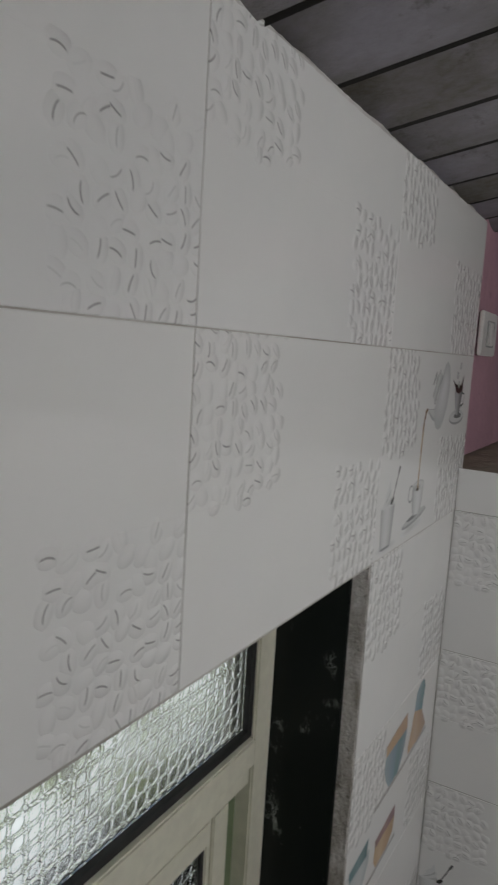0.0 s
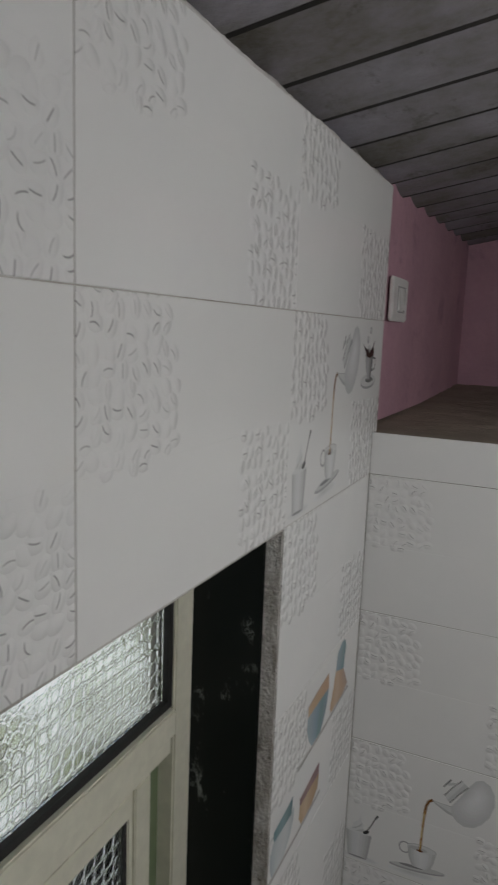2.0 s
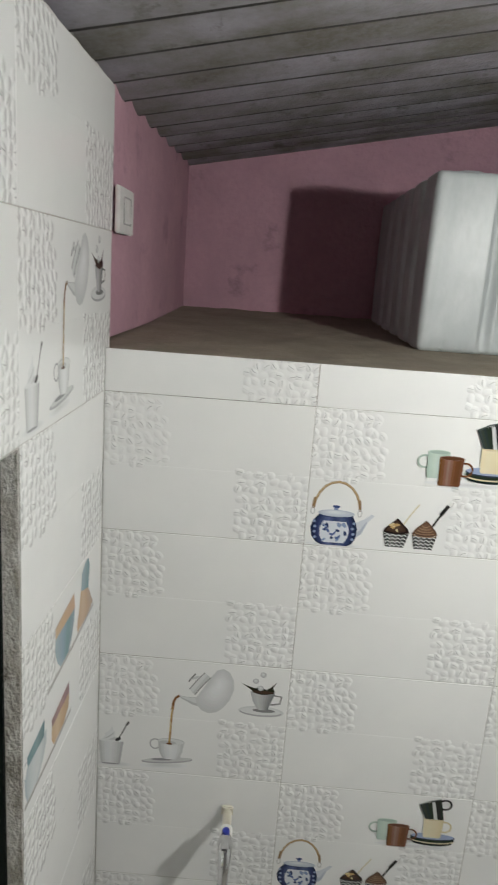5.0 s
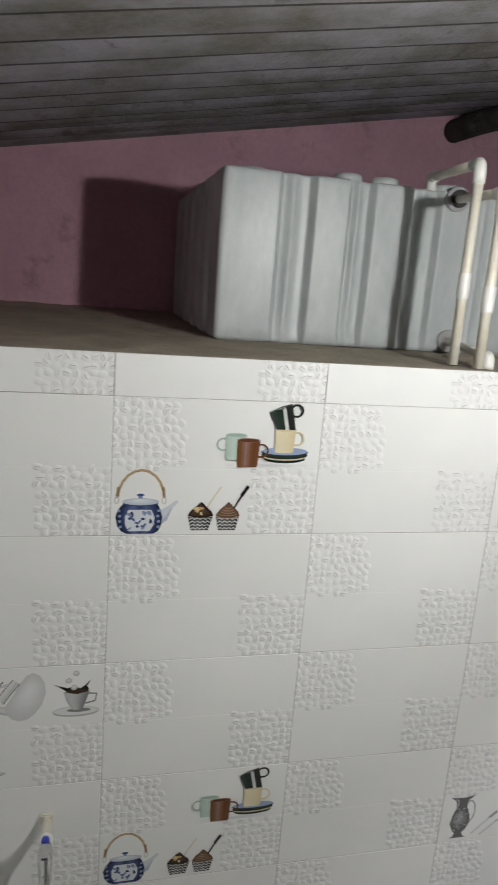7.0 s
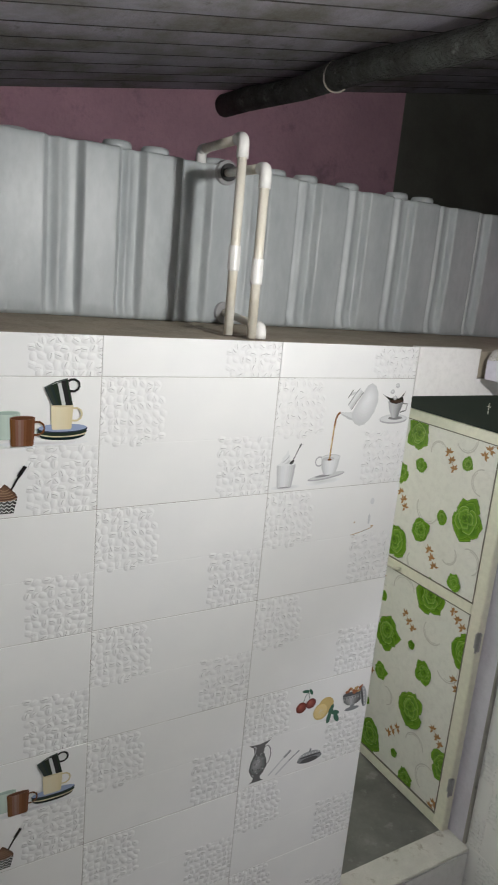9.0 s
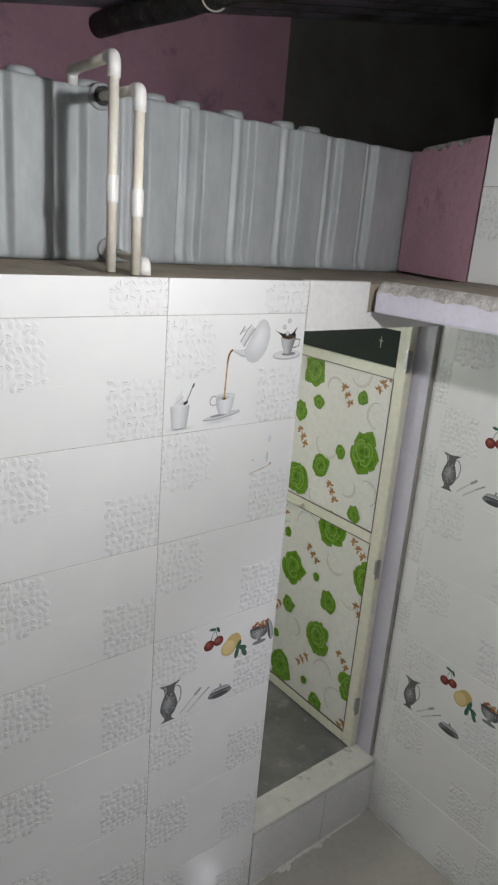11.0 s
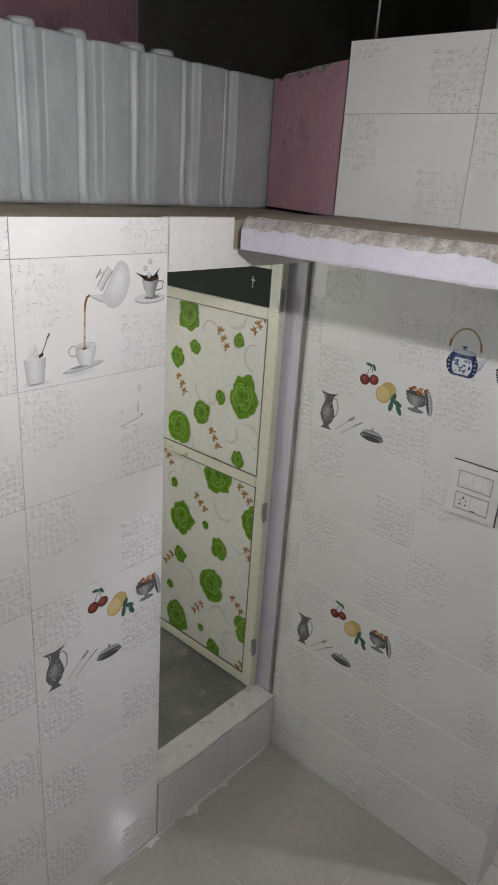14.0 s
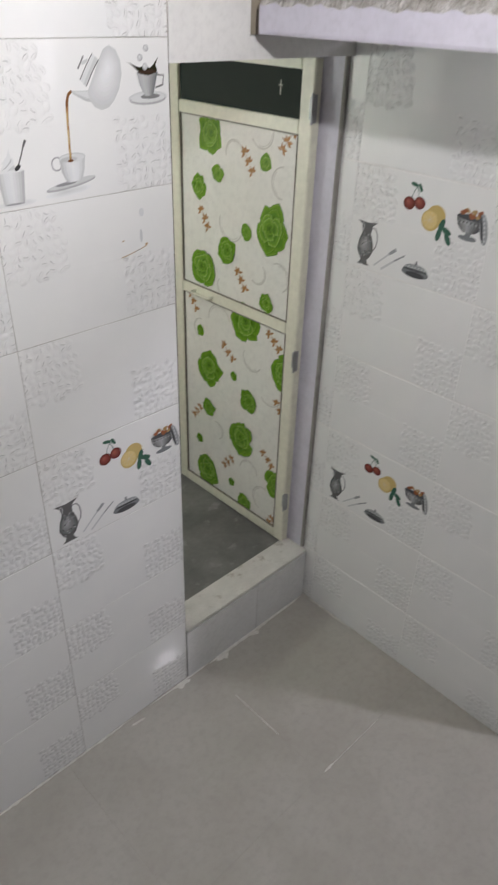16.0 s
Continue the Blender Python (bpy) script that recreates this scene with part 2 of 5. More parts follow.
tagged(upper_east, "white tiled parapet above the shelf slab", "wall", kind="structure")
# assumed wall out of view, grey to keep bounce light low
unseen_wall_south = finish("unseen_wall_south", box(-0.22, 2.60, -2.75, -2.60, 0, 3.3), CEMENT)
tagged(unseen_wall_south, "unseen grey wall closing the kitchen, added to cut bounce light", "wall", kind="structure")
reveal = finish("door_jamb", boxes((2.443, 2.60, 0.0245, 0.30, 0.0, 2.05)), LAVENDER)
tagged(reveal, "lavender painted side of the door opening", "jamb", kind="structure")
SILL_STONE = worn("speckled_white_sill_stone", (0.66, 0.65, 0.61), (0.56, 0.55, 0.52), 0.35, 9, 120, 0.15, 0.002, stain=(0.30, 0.27, 0.22))
SILL_TILE = worn("plain_white_sill_tile", (0.74, 0.74, 0.74), (0.69, 0.69, 0.70), 0.15, 4, 60, 0.04, 0.001)
sill = finish("door_sill", box(1.80, 2.443, 0.0, 0.12, 0.0, 0.240), CEMENT)
tagged(sill, "raised door sill clad in white tile with a stone top", "sill", kind="structure")
part("sill_top", box(1.8005, 2.443, -0.008, 0.112, 0.2445, 0.258, 0.003), SILL_STONE, sill, "speckled white stone top")
part("sill_tile", box(1.8005, 2.1590, -0.0065, -0.0004, 0.001, 0.2385, 0.001), SILL_TILE, sill)
part("sill_tile", box(2.1605, 2.4430, -0.0065, -0.0004, 0.001, 0.2385, 0.001), SILL_TILE, sill)
floor = finish("floor", box(-0.22, 2.60, -2.75, 0.12, -0.1, -0.0036), FLOOR)
tagged(floor, "cream polished floor tiles", "floor", kind="structure")

# loft
def loft_floor():
    """Hand-trowelled slab, rising a little towards the back."""
    bm = bmesh.new()
    rnd = random.Random(8)
    nx, ny = 90, 44
    grid = []
    for i in range(nx + 1):
        x = -0.2 + i * 3.4 / nx
        row = []
        for j in range(ny + 1):
            y = 0.004 + 1.47 * (j / ny)
            z = 2.184 + 0.024 * max(0.0, y - 0.4) + (rnd.uniform(-0.0025, 0.0025) if j else rnd.uniform(-0.004, 0.001))
            row.append(bm.verts.new((x, y, z)))
        grid.append(row)
    for a, b in zip(grid, grid[1:]):
        for k in range(ny):
            bm.faces.new((a[k], a[k + 1], b[k + 1], b[k]))
    low = [bm.verts.new((x, y, 2.102)) for x, y in ((-0.2, 0.004), (3.2, 0.004), (3.2, 1.474), (-0.2, 1.474))]
    bm.faces.new(low)
    bm.faces.new([r[0] for r in grid] + [low[1], low[0]])
    return finish("loft_slab", bm, SLAB, smooth=False)


loft_slab = loft_floor()
tagged(loft_slab, "dusty brown concrete loft slab", "slab", kind="structure")
loft_west = finish("wall_loft_west", box(-0.22, -0.02, 0.002, 1.42, 2.19, 2.80), PINK)
tagged(loft_west, "faded pink limewashed side wall of the loft", "wall", kind="structure")
loft_back = finish("wall_loft_back", box(-0.22, 2.85, 1.42, 1.55, 0.0, 3.5), PINK)
tagged(loft_back, "faded pink limewashed back wall of the loft", "wall", kind="structure")
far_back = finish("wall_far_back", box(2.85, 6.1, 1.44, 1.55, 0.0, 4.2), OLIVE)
tagged(far_back, "dark unpainted plaster wall bounding the black space beyond", "wall", kind="structure")
# two made-up walls, dark so that the unlit space stays black
far_east = finish("dark_closer_east", box(6.0, 6.1, -2.75, 1.44, 0.0, 4.2), OLIVE)
tagged(far_east, "dark unpainted plaster wall bounding the black space beyond", "wall", kind="structure")
far_south = finish("dark_closer_south", box(2.60, 6.0, -2.75, -2.60, 0.0, 4.2), OLIVE)
tagged(far_south, "dark unpainted plaster wall bounding the black space beyond", "wall", kind="structure")


def shelf_slab():
    """The cantilevered slab along the east wall, with a broken, uneven top edge."""
    bm = bmesh.new()
    rnd = random.Random(4)
    n = 150
    rows = []
    for i in range(n + 1):
        y = -0.035 - i * (2.5 / n)
        j = rnd.uniform(-0.003, 0.003)
        k = rnd.uniform(-0.004, 0.004) + 0.007 * noise.noise((y * 21, 2.0, 0.0)) + 0.004
        prof = ((2.458, 2.105), (2.040, 2.105), (2.038, 2.112), (2.038, 2.160 + k), (2.0415 + abs(j), 2.174 + j), (2.050 + 2 * abs(j), 2.188 + j * 0.6), (2.066, 2.195 + j * 0.3), (2.12, 2.198), (2.458, 2.199))
        rows.append([bm.verts.new((x, y, z)) for x, z in prof])
    for a, b in zip(rows, rows[1:]):
        for k in range(8):
            f = bm.faces.new((a[k], a[k + 1], b[k + 1], b[k]))
            f.material_index = 0 if k < 3 else (1 if k < 6 else 2)
    bm.faces.new(rows[0])
    bm.faces.new(rows[-1])
    return finish("shelf_slab", bm, [LAVENDER, RAW, SLAB])


tagged(shelf_slab(), "painted concrete shelf slab with a broken top edge", "slab", kind="structure")


# near-black colour painting the shade inside the joints between roof sheets
JOINT_SHADE = worn("painted_joint_shade", (0.045, 0.042, 0.04), (0.025, 0.024, 0.022), 0.95, 9, 60)
PITCH, EDGE = 0.163, -0.050


def sheet_wave(y):
    """Height of the sheet's wave: a sharp step up, then a long flat slope down to the next edge."""
    p = ((y - EDGE) / PITCH) % 1.0
    for a, b, h0, h1 in ((0.0, 0.03, -0.024, 0.012), (0.03, 0.22, 0.012, 0.008), (0.22, 0.70, 0.008, -0.018), (0.70, 0.925, -0.018, -0.024), (0.925, 0.935, -0.024, -0.012), (0.935, 0.985, -0.012, -0.012), (0.985, 1.01, -0.012, -0.022)):
        if p < b:
            return h0 + (h1 - h0) * (p - a) / (b - a)


def ceiling():
    """Cement roof sheets, waves running up the slope, a little uneven from one wave to the next."""
    bm = bmesh.new()
    xs = [-0.3 + 0.21 * i for i in range(31)]
    ys = []
    for k in range(-18, 11):
        ys += [EDGE + PITCH * (k + p) for p in (0.0, 0.03, 0.12, 0.22, 0.34, 0.46, 0.58, 0.70, 0.85, 0.925, 0.935, 0.985)]
    grid = []
    for x in xs:
        grid.append([bm.verts.new((x, y, roof_z(x, y) + sheet_wave(y + 1e-6) + 0.003 * noise.noise((x * 1.5, y * 7.0, 0.0)))) for y in ys])
    for a, b in zip(grid, grid[1:]):
        for k in range(len(ys) - 1):
            f = bm.faces.new((a[k], a[k + 1], b[k + 1], b[k]))
            # joint floor and both its sides take the painted shade colour
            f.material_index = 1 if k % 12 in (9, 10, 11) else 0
    return finish("ceiling", bm, [SHEET, JOINT_SHADE])


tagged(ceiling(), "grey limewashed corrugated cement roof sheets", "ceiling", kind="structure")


def mortar_fill():
    """Rough cement packed between the wall's top and the waves of the roof sheets."""
    bm = bmesh.new()
    rows = []
    for i in range(330):
        y = -2.60 + i * 0.008
        top = roof_z(-0.01, y) + sheet_wave(y) - 0.001
        row = []
        for j in range(6):
            z = 2.6805 + (top - 2.6805) * j / 5
            lump = 0.010 * noise.noise((y * 22, z * 30, 1.0)) + 0.006 * noise.noise((y * 70, z * 70, 4.0))
            row.append(bm.verts.new((0.004 - 0.004 * j + lump, y, z)))
        row.append(bm.verts.new((-0.20, y, top - 0.01)))
        row.append(bm.verts.new((-0.20, y, 2.6805)))
        rows.append(row)
    for a, b in zip(rows, rows[1:]):
        for k in range(8):
            bm.faces.new((a[k], a[(k + 1) % 8], b[(k + 1) % 8], b[k]))
    bm.faces.new(rows[0])
    bm.faces.new(rows[-1])
    return finish("wall_head", bm, CEMENT)


tagged(mortar_fill(), "rough cement fill between wall and roof sheets", "wall", kind="structure")


def mortar_lip():
    """Thin pale mortar smeared over the top edge of the tiles, broken along its length."""
    bm = bmesh.new()
    rows = []
    for i in range(420):
        y = -2.59 + i * 0.00625
        drop = 0.003 + 0.007 * max(0.0, noise.noise((y * 9, 0.3, 0.0)) + 0.2) + 0.004 * noise.noise((y * 60, 0.7, 0.0))
        rise = 0.002 + 0.005 * max(0.0, noise.noise((y * 17, 3.3, 0.0))) + 0.002 * noise.noise((y * 90, 5.0, 0.0))
        rows.append([bm.verts.new(p) for p in ((0.0151, y, 2.6802 - max(0.001, drop)), (0.0166, y, 2.6795), (0.013, y, 2.6808 + max(0.0, rise)), (-0.01, y, 2.6808 + max(0.0, rise)))])
    for a, b in zip(rows, rows[1:]):
        for k in range(3):
            bm.faces.new((a[k], a[k + 1], b[k + 1], b[k]))
    return finish("mortar_lip", bm, RAW_PALE)


RAW_PALE = worn("pale_mortar_smear", (0.62, 0.61, 0.60), (0.48, 0.46, 0.45), 0.9, 14, 110, 0.6, 0.006, stain=(0.34, 0.29, 0.29))
tagged(mortar_lip(), "pale mortar smeared along the tiles' top edge", "mortar", kind="structure")

# room behind the low door, and the room beyond the side opening
tagged(finish("floor_back_room", box(0.9, 2.9, 0.12, 1.42, 0.15, 0.245), CONCRETE), "stained grey concrete floor", "floor", kind="structure")
tagged(finish("wall_back_room_west", box(0.8, 0.9, 0.12, 1.42, 0.0, 2.10), WHITE), "plain wall", "wall", kind="structure")
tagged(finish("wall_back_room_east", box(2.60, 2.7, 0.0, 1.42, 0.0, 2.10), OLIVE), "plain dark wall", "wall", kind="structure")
tagged(finish("floor_next_room", box(2.60, 4.2, -2.60, 0.0, -0.1, 0.0), FLOOR), "cream floor of the next room", "floor", kind="structure")
tagged(finish("wall_next_room", boxes((4.2, 4.3, -2.60, 0.0, 0, 2.5), (2.70, 4.3, -0.1, 0.0, 0, 2.5)), WHITE), "plain white wall", "wall", kind="structure")
# unseen slab, keeps the next room's lamp off the space above the parapet
tagged(finish("next_room_light_block", box(2.53, 4.3, -2.60, 0.0, 2.5, 2.56), OLIVE), "unseen slab added to hold the next room's light down", "ceiling", kind="structure")


# ---- window in the west wall ----
def pebbled_glass():
    m, nt, b = material("pebbled_window_glass", 0.14)
    b.inputs["Transmission Weight"].default_value, b.inputs["IOR"].default_value = 1.0, 1.35
    b.inputs["Base Color"].default_value = (0.92, 0.94, 0.92, 1)
    tc = nt.nodes.new("ShaderNodeTexCoord")
    sp = nt.nodes.new("ShaderNodeSeparateXYZ")
    nt.links.new(tc.outputs["Object"], sp.inputs[0])
    # octagon lenses on a square lattice, small cut squares between them
    fa, fb = (maths(nt, "SUBTRACT", maths(nt, "FRACT", maths(nt, "DIVIDE", c, 0.0215)), 0.5) for c in (sp.outputs[1], sp.outputs[2]))
    aa, ab = maths(nt, "ABSOLUTE", fa), maths(nt, "ABSOLUTE", fb)
    total = maths(nt, "ADD", aa, ab)
    metric = maths(nt, "MAXIMUM", maths(nt, "MAXIMUM", aa, ab), maths(nt, "MULTIPLY", total, 0.70))
    lens = maths(nt, "MULTIPLY", ramp(nt, metric, 0.46, 0.40), maths(nt, "SUBTRACT", 1.3, maths(nt, "MULTIPLY", maths(nt, "ADD", maths(nt, "MULTIPLY", fa, fa), maths(nt, "MULTIPLY", fb, fb)), 2.2)))
    slit = ramp(nt, maths(nt, "MAXIMUM", aa, ab), 0.485, 0.455)
    stud = maths(nt, "MULTIPLY", maths(nt, "MULTIPLY", ramp(nt, total, 0.69, 0.76), slit), 0.8)
    relief(nt, b, maths(nt, "ADD", lens, stud), 0.34, 0.0014)
    return m


def granite():
    m, nt, b = material("black_granite", 0.3)
    b.inputs["Specular IOR Level"].default_value = 0.2
    n = noise_of(nt, 6.0, 9.0, 0.7, (1, 1, 0.45))
    vein = maths(nt, "SUBTRACT", 1.0, ramp(nt, maths(nt, "ABSOLUTE", maths(nt, "SUBTRACT", n, 0.5)), 0.0, 0.012))
    patch = ramp(nt, noise_of(nt, 9.0, 3.0), 0.52, 0.66)
    nt.links.new(mix_colour(nt, maths(nt, "MULTIPLY", vein, patch), (0.008, 0.011, 0.010), (0.35, 0.38, 0.36)), b.inputs["Base Color"])
    return m


GLASS = pebbled_glass()
GRANITE = granite()
BROWN = plain("dark_brown_frame", (0.05, 0.022, 0.018), 0.5)
GREEN_STRIP = plain("dull_green_backing", (0.17, 0.22, 0.12), 0.6)


def window():
    w = thing("window_1", "cream aluminium window with pebbled glass and black granite jamb", "window", kind="structure")
    x0, x1 = -0.160, -0.128
    yr, yl, zt, zb = -0.480, -1.285, 2.096, 0.952
    part("frame_stile", box(x0, x1, -0.532, yr, zb, zt, 0.003), CREAM, w)
    part("frame_stile", box(x0, x1, -1.09, -1.02, zb, zt, 0.003), BROWN, w, "dark brown stile")
    part("frame_stile", box(x0, x1, yl, yl + 0.06, zb, zt, 0.003), CREAM, w)
    part("frame_rail", box(x0, x1, -1.018, -0.534, 2.062, zt, 0.003), CREAM, w)
    part("frame_rail", boxes((x0, x1 + 0.004, -1.018, -0.534, 1.762, 1.806), (x0, x1 - 0.004, -1.018, -0.534, 1.728, 1.7615), bevel=0.003), CREAM, w)
    part("frame_rail", box(x0, x1, -1.018, -0.534, zb, zb + 0.05, 0.003), CREAM, w)
    gasket = boxes((x0 + 0.008, x1 - 0.006, -0.544, -0.5325, 1.8065, 2.0615), (x0 + 0.008, x1 - 0.006, -1.0175, -0.5445, 1.8065, 1.818))
    part("gasket", gasket, DARK, w, "black rubber gasket")
    part("pane", box(-0.150, -0.144, -1.0175, -0.5445, 1.8185, 2.0615), GLASS, w, "pebbled frosted glass")
    sash = part("sash", boxes((-0.156, -0.134, -0.628, -0.588, 1.003, 1.727), (-0.153, -0.138, -0.641, -0.6285, 1.003, 1.727), (-0.156, -0.134, -1.0175, -0.6415, 1.688, 1.727), bevel=0.002), CREAM, w, "cream sliding sash")
    part("gasket", box(-0.152, -0.140, -0.650, -0.6415, 1.003, 1.6875), DARK, sash)
    part("pane", box(-0.149, -0.144, -1.0175, -0.6505, 1.003, 1.6875), GLASS, sash, "pebbled frosted glass")
    part("channel", box(-0.1595, -0.1565, -0.5875, -0.5325, 1.003, 1.727), GREEN_STRIP, w, "dull green channel between frame and sash")
    part("jamb_lining", box(-0.20, -0.0105, -0.4795, -0.4735, zb, zt, 0.0015), GRANITE, w, "black granite lining with pale veins")
    part("jamb_edge", box(-0.010, 0.0144, -0.478, -0.4735, zb, zt), RAW, w, "raw cement edge")
    part("window_sill", box(-0.21, 0.015, -1.30, -0.480, 0.951, 0.969, 0.002), GRANITE, w)
    return w


window()


def daylight():
    """What stands outside: pale wall and leaves in daylight, far behind the frosted panes."""
    m = bpy.data.materials.new("outdoor_daylight")
    m.use_nodes = True
    nt = m.node_tree
    nt.nodes.remove(nt.nodes["Principled BSDF"])
    e = nt.nodes.new("ShaderNodeEmission")
    big = ramp(nt, noise_of(nt, 1.7, 4.0), 0.50, 0.58)
    leaf = ramp(nt, noise_of(nt, 6.0, 4.0), 0.45, 0.6)
    nt.links.new(mix_colour(nt, big, mix_colour(nt, leaf, (0.06, 0.055, 0.05), (0.22, 0.27, 0.13)), (0.85, 0.9, 0.95)), e.inputs[0])
    e.inputs[1].default_value = 3.0
    nt.links.new(e.outputs[0], nt.nodes["Material Output"].inputs[0])
    return finish("backdrop", boxes((-2.62, -2.6, -4.5, 5.5, -1.0, 4.5)), m)


tagged(daylight(), "daylit yard beyond the frosted window", "backdrop", kind="structure")


# ---- printed pictures on tiles and door ----
class Art:
    """Flat printed shapes, each a hair in front of the last."""

    def __init__(self, clip=None, step=0.000012):
        self.bm, self.mats, self.level, self.clip, self.step = bmesh.new(), [], 0.0, clip, step

    def poly(self, mat, pts):
        if self.clip:
            u0, u1, v0, v1 = self.clip
            for axis, bound, sign in ((0, u0, 1), (0, u1, -1), (1, v0, 1), (1, v1, -1)):
                out = []
                for a, b in zip(pts, pts[1:] + pts[:1]):
                    da, db = sign * (a[axis] - bound), sign * (b[axis] - bound)
                    if da >= 0:
                        out.append(a)
                    if da * db < 0:
                        k = da / (da - db)
                        out.append((a[0] + (b[0] - a[0]) * k, a[1] + (b[1] - a[1]) * k))
                pts = out
                if len(pts) < 3:
                    return
        if mat not in self.mats:
            self.mats.append(mat)
        self.level += self.step
        f = self.bm.faces.new([self.bm.verts.new((u, -self.level, v)) for u, v in pts])
        f.material_index = self.mats.index(mat)

    def flat(self, mat, pts):
        """A face in the layer that is being printed."""
        if mat not in self.mats:
            self.mats.append(mat)
        f = self.bm.faces.new([self.bm.verts.new((u, -self.level, v)) for u, v in pts])
        f.material_index = self.mats.index(mat)

    def oval(self, mat, cu, cv, ru, rv, a0=0, a1=360, turn=0):
        n = max(6, int(abs(a1 - a0) / 15))
        c, s = math.cos(radians(turn)), math.sin(radians(turn))
        pts = []
        for k in range(n + (a1 - a0 < 360)):
            a = radians(a0 + (a1 - a0) * k / n)
            x, y = ru * math.cos(a), rv * math.sin(a)
            pts.append((cu + x * c - y * s, cv + x * s + y * c))
        self.poly(mat, pts)

    def stroke(self, mat, pts, w):
        left, right = [], []
        for i, p in enumerate(pts):
            a, b = pts[max(i - 1, 0)], pts[min(i + 1, len(pts) - 1)]
            d = Vector((b[0] - a[0], b[1] - a[1])).normalized() * (w / 2)
            left.append((p[0] - d.y, p[1] + d.x))
            right.append((p[0] + d.y, p[1] - d.x))
        for k in range(len(pts) - 1):
            self.poly(mat, [left[k], left[k + 1], right[k + 1], right[k]])

    def arc(self, mat, cu, cv, ru, rv, a0, a1, w):
        n = 10
        self.stroke(mat, [(cu + ru * math.cos(radians(a0 + (a1 - a0) * k / n)), cv + rv * math.sin(radians(a0 + (a1 - a0) * k / n))) for k in range(n + 1)], w)

    def done(self, name, parent, label, place):
        ob = finish(name, self.bm, self.mats, parent, label)
        for v in ob.data.vertices:
            v.co += Vector(place)
        return ob


def ink(name, r, g, b):
    return plain("print_" + name, (r, g, b), 0.18, 0.0, 0.06)


K_PALE = ink("pale_grey", .66, .67, .68)
K_LIGHT = ink("light_grey", .57, .58, .59)
K_MID = ink("mid_grey", .33, .34, .35)
K_GREY = ink("grey", .20, .21, .22)
K_DARK = ink("dark_grey", .08, .08, .085)
K_TAN = ink("tan", .42, .28, .13)
K_CREAM = ink("cream", .70, .61, .40)
K_LEMON = ink("lemon", .70, .54, .24)
K_YELLOW = ink("yellow", .56, .42, .17)
K_LEAF = ink("leaf", .05, .13, .09)
K_NUT = ink("nut", .30, .11, .05)
M = 0.001


def mm(pts):
    return [(u * M, v * M) for u, v in pts]


shades = {}


def shade(r, g, b):
    """One printing ink of a soft gradation."""
    key = tuple(round(max(0.012, c), 2) for c in (r, g, b))
    if key not in shades:
        shades[key] = plain("print_shade", key, 0.18, 0.0, 0.05)
    return shades[key]


def between(a, b, t):
    return tuple(x + (y - x) * t for x, y in zip(a, b))


def grey(v):
    return (v, v * 1.01, v * 1.02)


def vessel(a, rows, tones, n=9):
    """A round body seen from the side: rows of (left, right) points from the foot up, toned from its left to its right."""
    a.level += a.step
    for (l0, r0), (l1, r1) in zip(rows, rows[1:]):
        for k in range(n):
            t0, t1 = k / n, (k + 1) / n
            t = (k + 0.5) / n * (len(tones) - 1)
            i = min(int(t), len(tones) - 2)
            a.flat(shade(*between(tones[i], tones[i + 1], t - i)), mm([between(l0, r0, t0), between(l0, r0, t1), between(l1, r1, t1), between(l1, r1, t0)]))


def level_rows(*rows):
    return [((l, v), (r, v)) for v, l, r in rows]


def blob(a, pts, centre, outer, inner, n=6):
    """A rounded form: the outline again and again, smaller and changing in tone towards its lit centre."""
    for k in range(n):
        t = k / (n - 1)
        a.poly(shade(*between(outer, inner, t)), mm([between(p, centre, 0.86 * t) for p in pts]))


def ring_of(u, v, ru, rv, n=20, turn=0.0):
    c, q = math.cos(radians(turn)), math.sin(radians(turn))
    return [(u + ru * math.cos(6.2832 * k / n) * c - rv * math.sin(6.2832 * k / n) * q, v + ru * math.cos(6.2832 * k / n) * q + rv * math.sin(6.2832 * k / n) * c) for k in range(n)]


def tilted(a, rgb, u, v, ru, rv, turn=0.0):
    a.oval(shade(*rgb), u * M, v * M, ru * M, rv * M, turn=turn)


def ear(a, rgb, u, v, ru, rv, w):
    a.arc(shade(*rgb), u * M, v * M, ru * M, rv * M, 0, 360, w * M)


def line(a, rgb, pts, w):
    a.stroke(shade(*rgb), mm(pts), w * M)


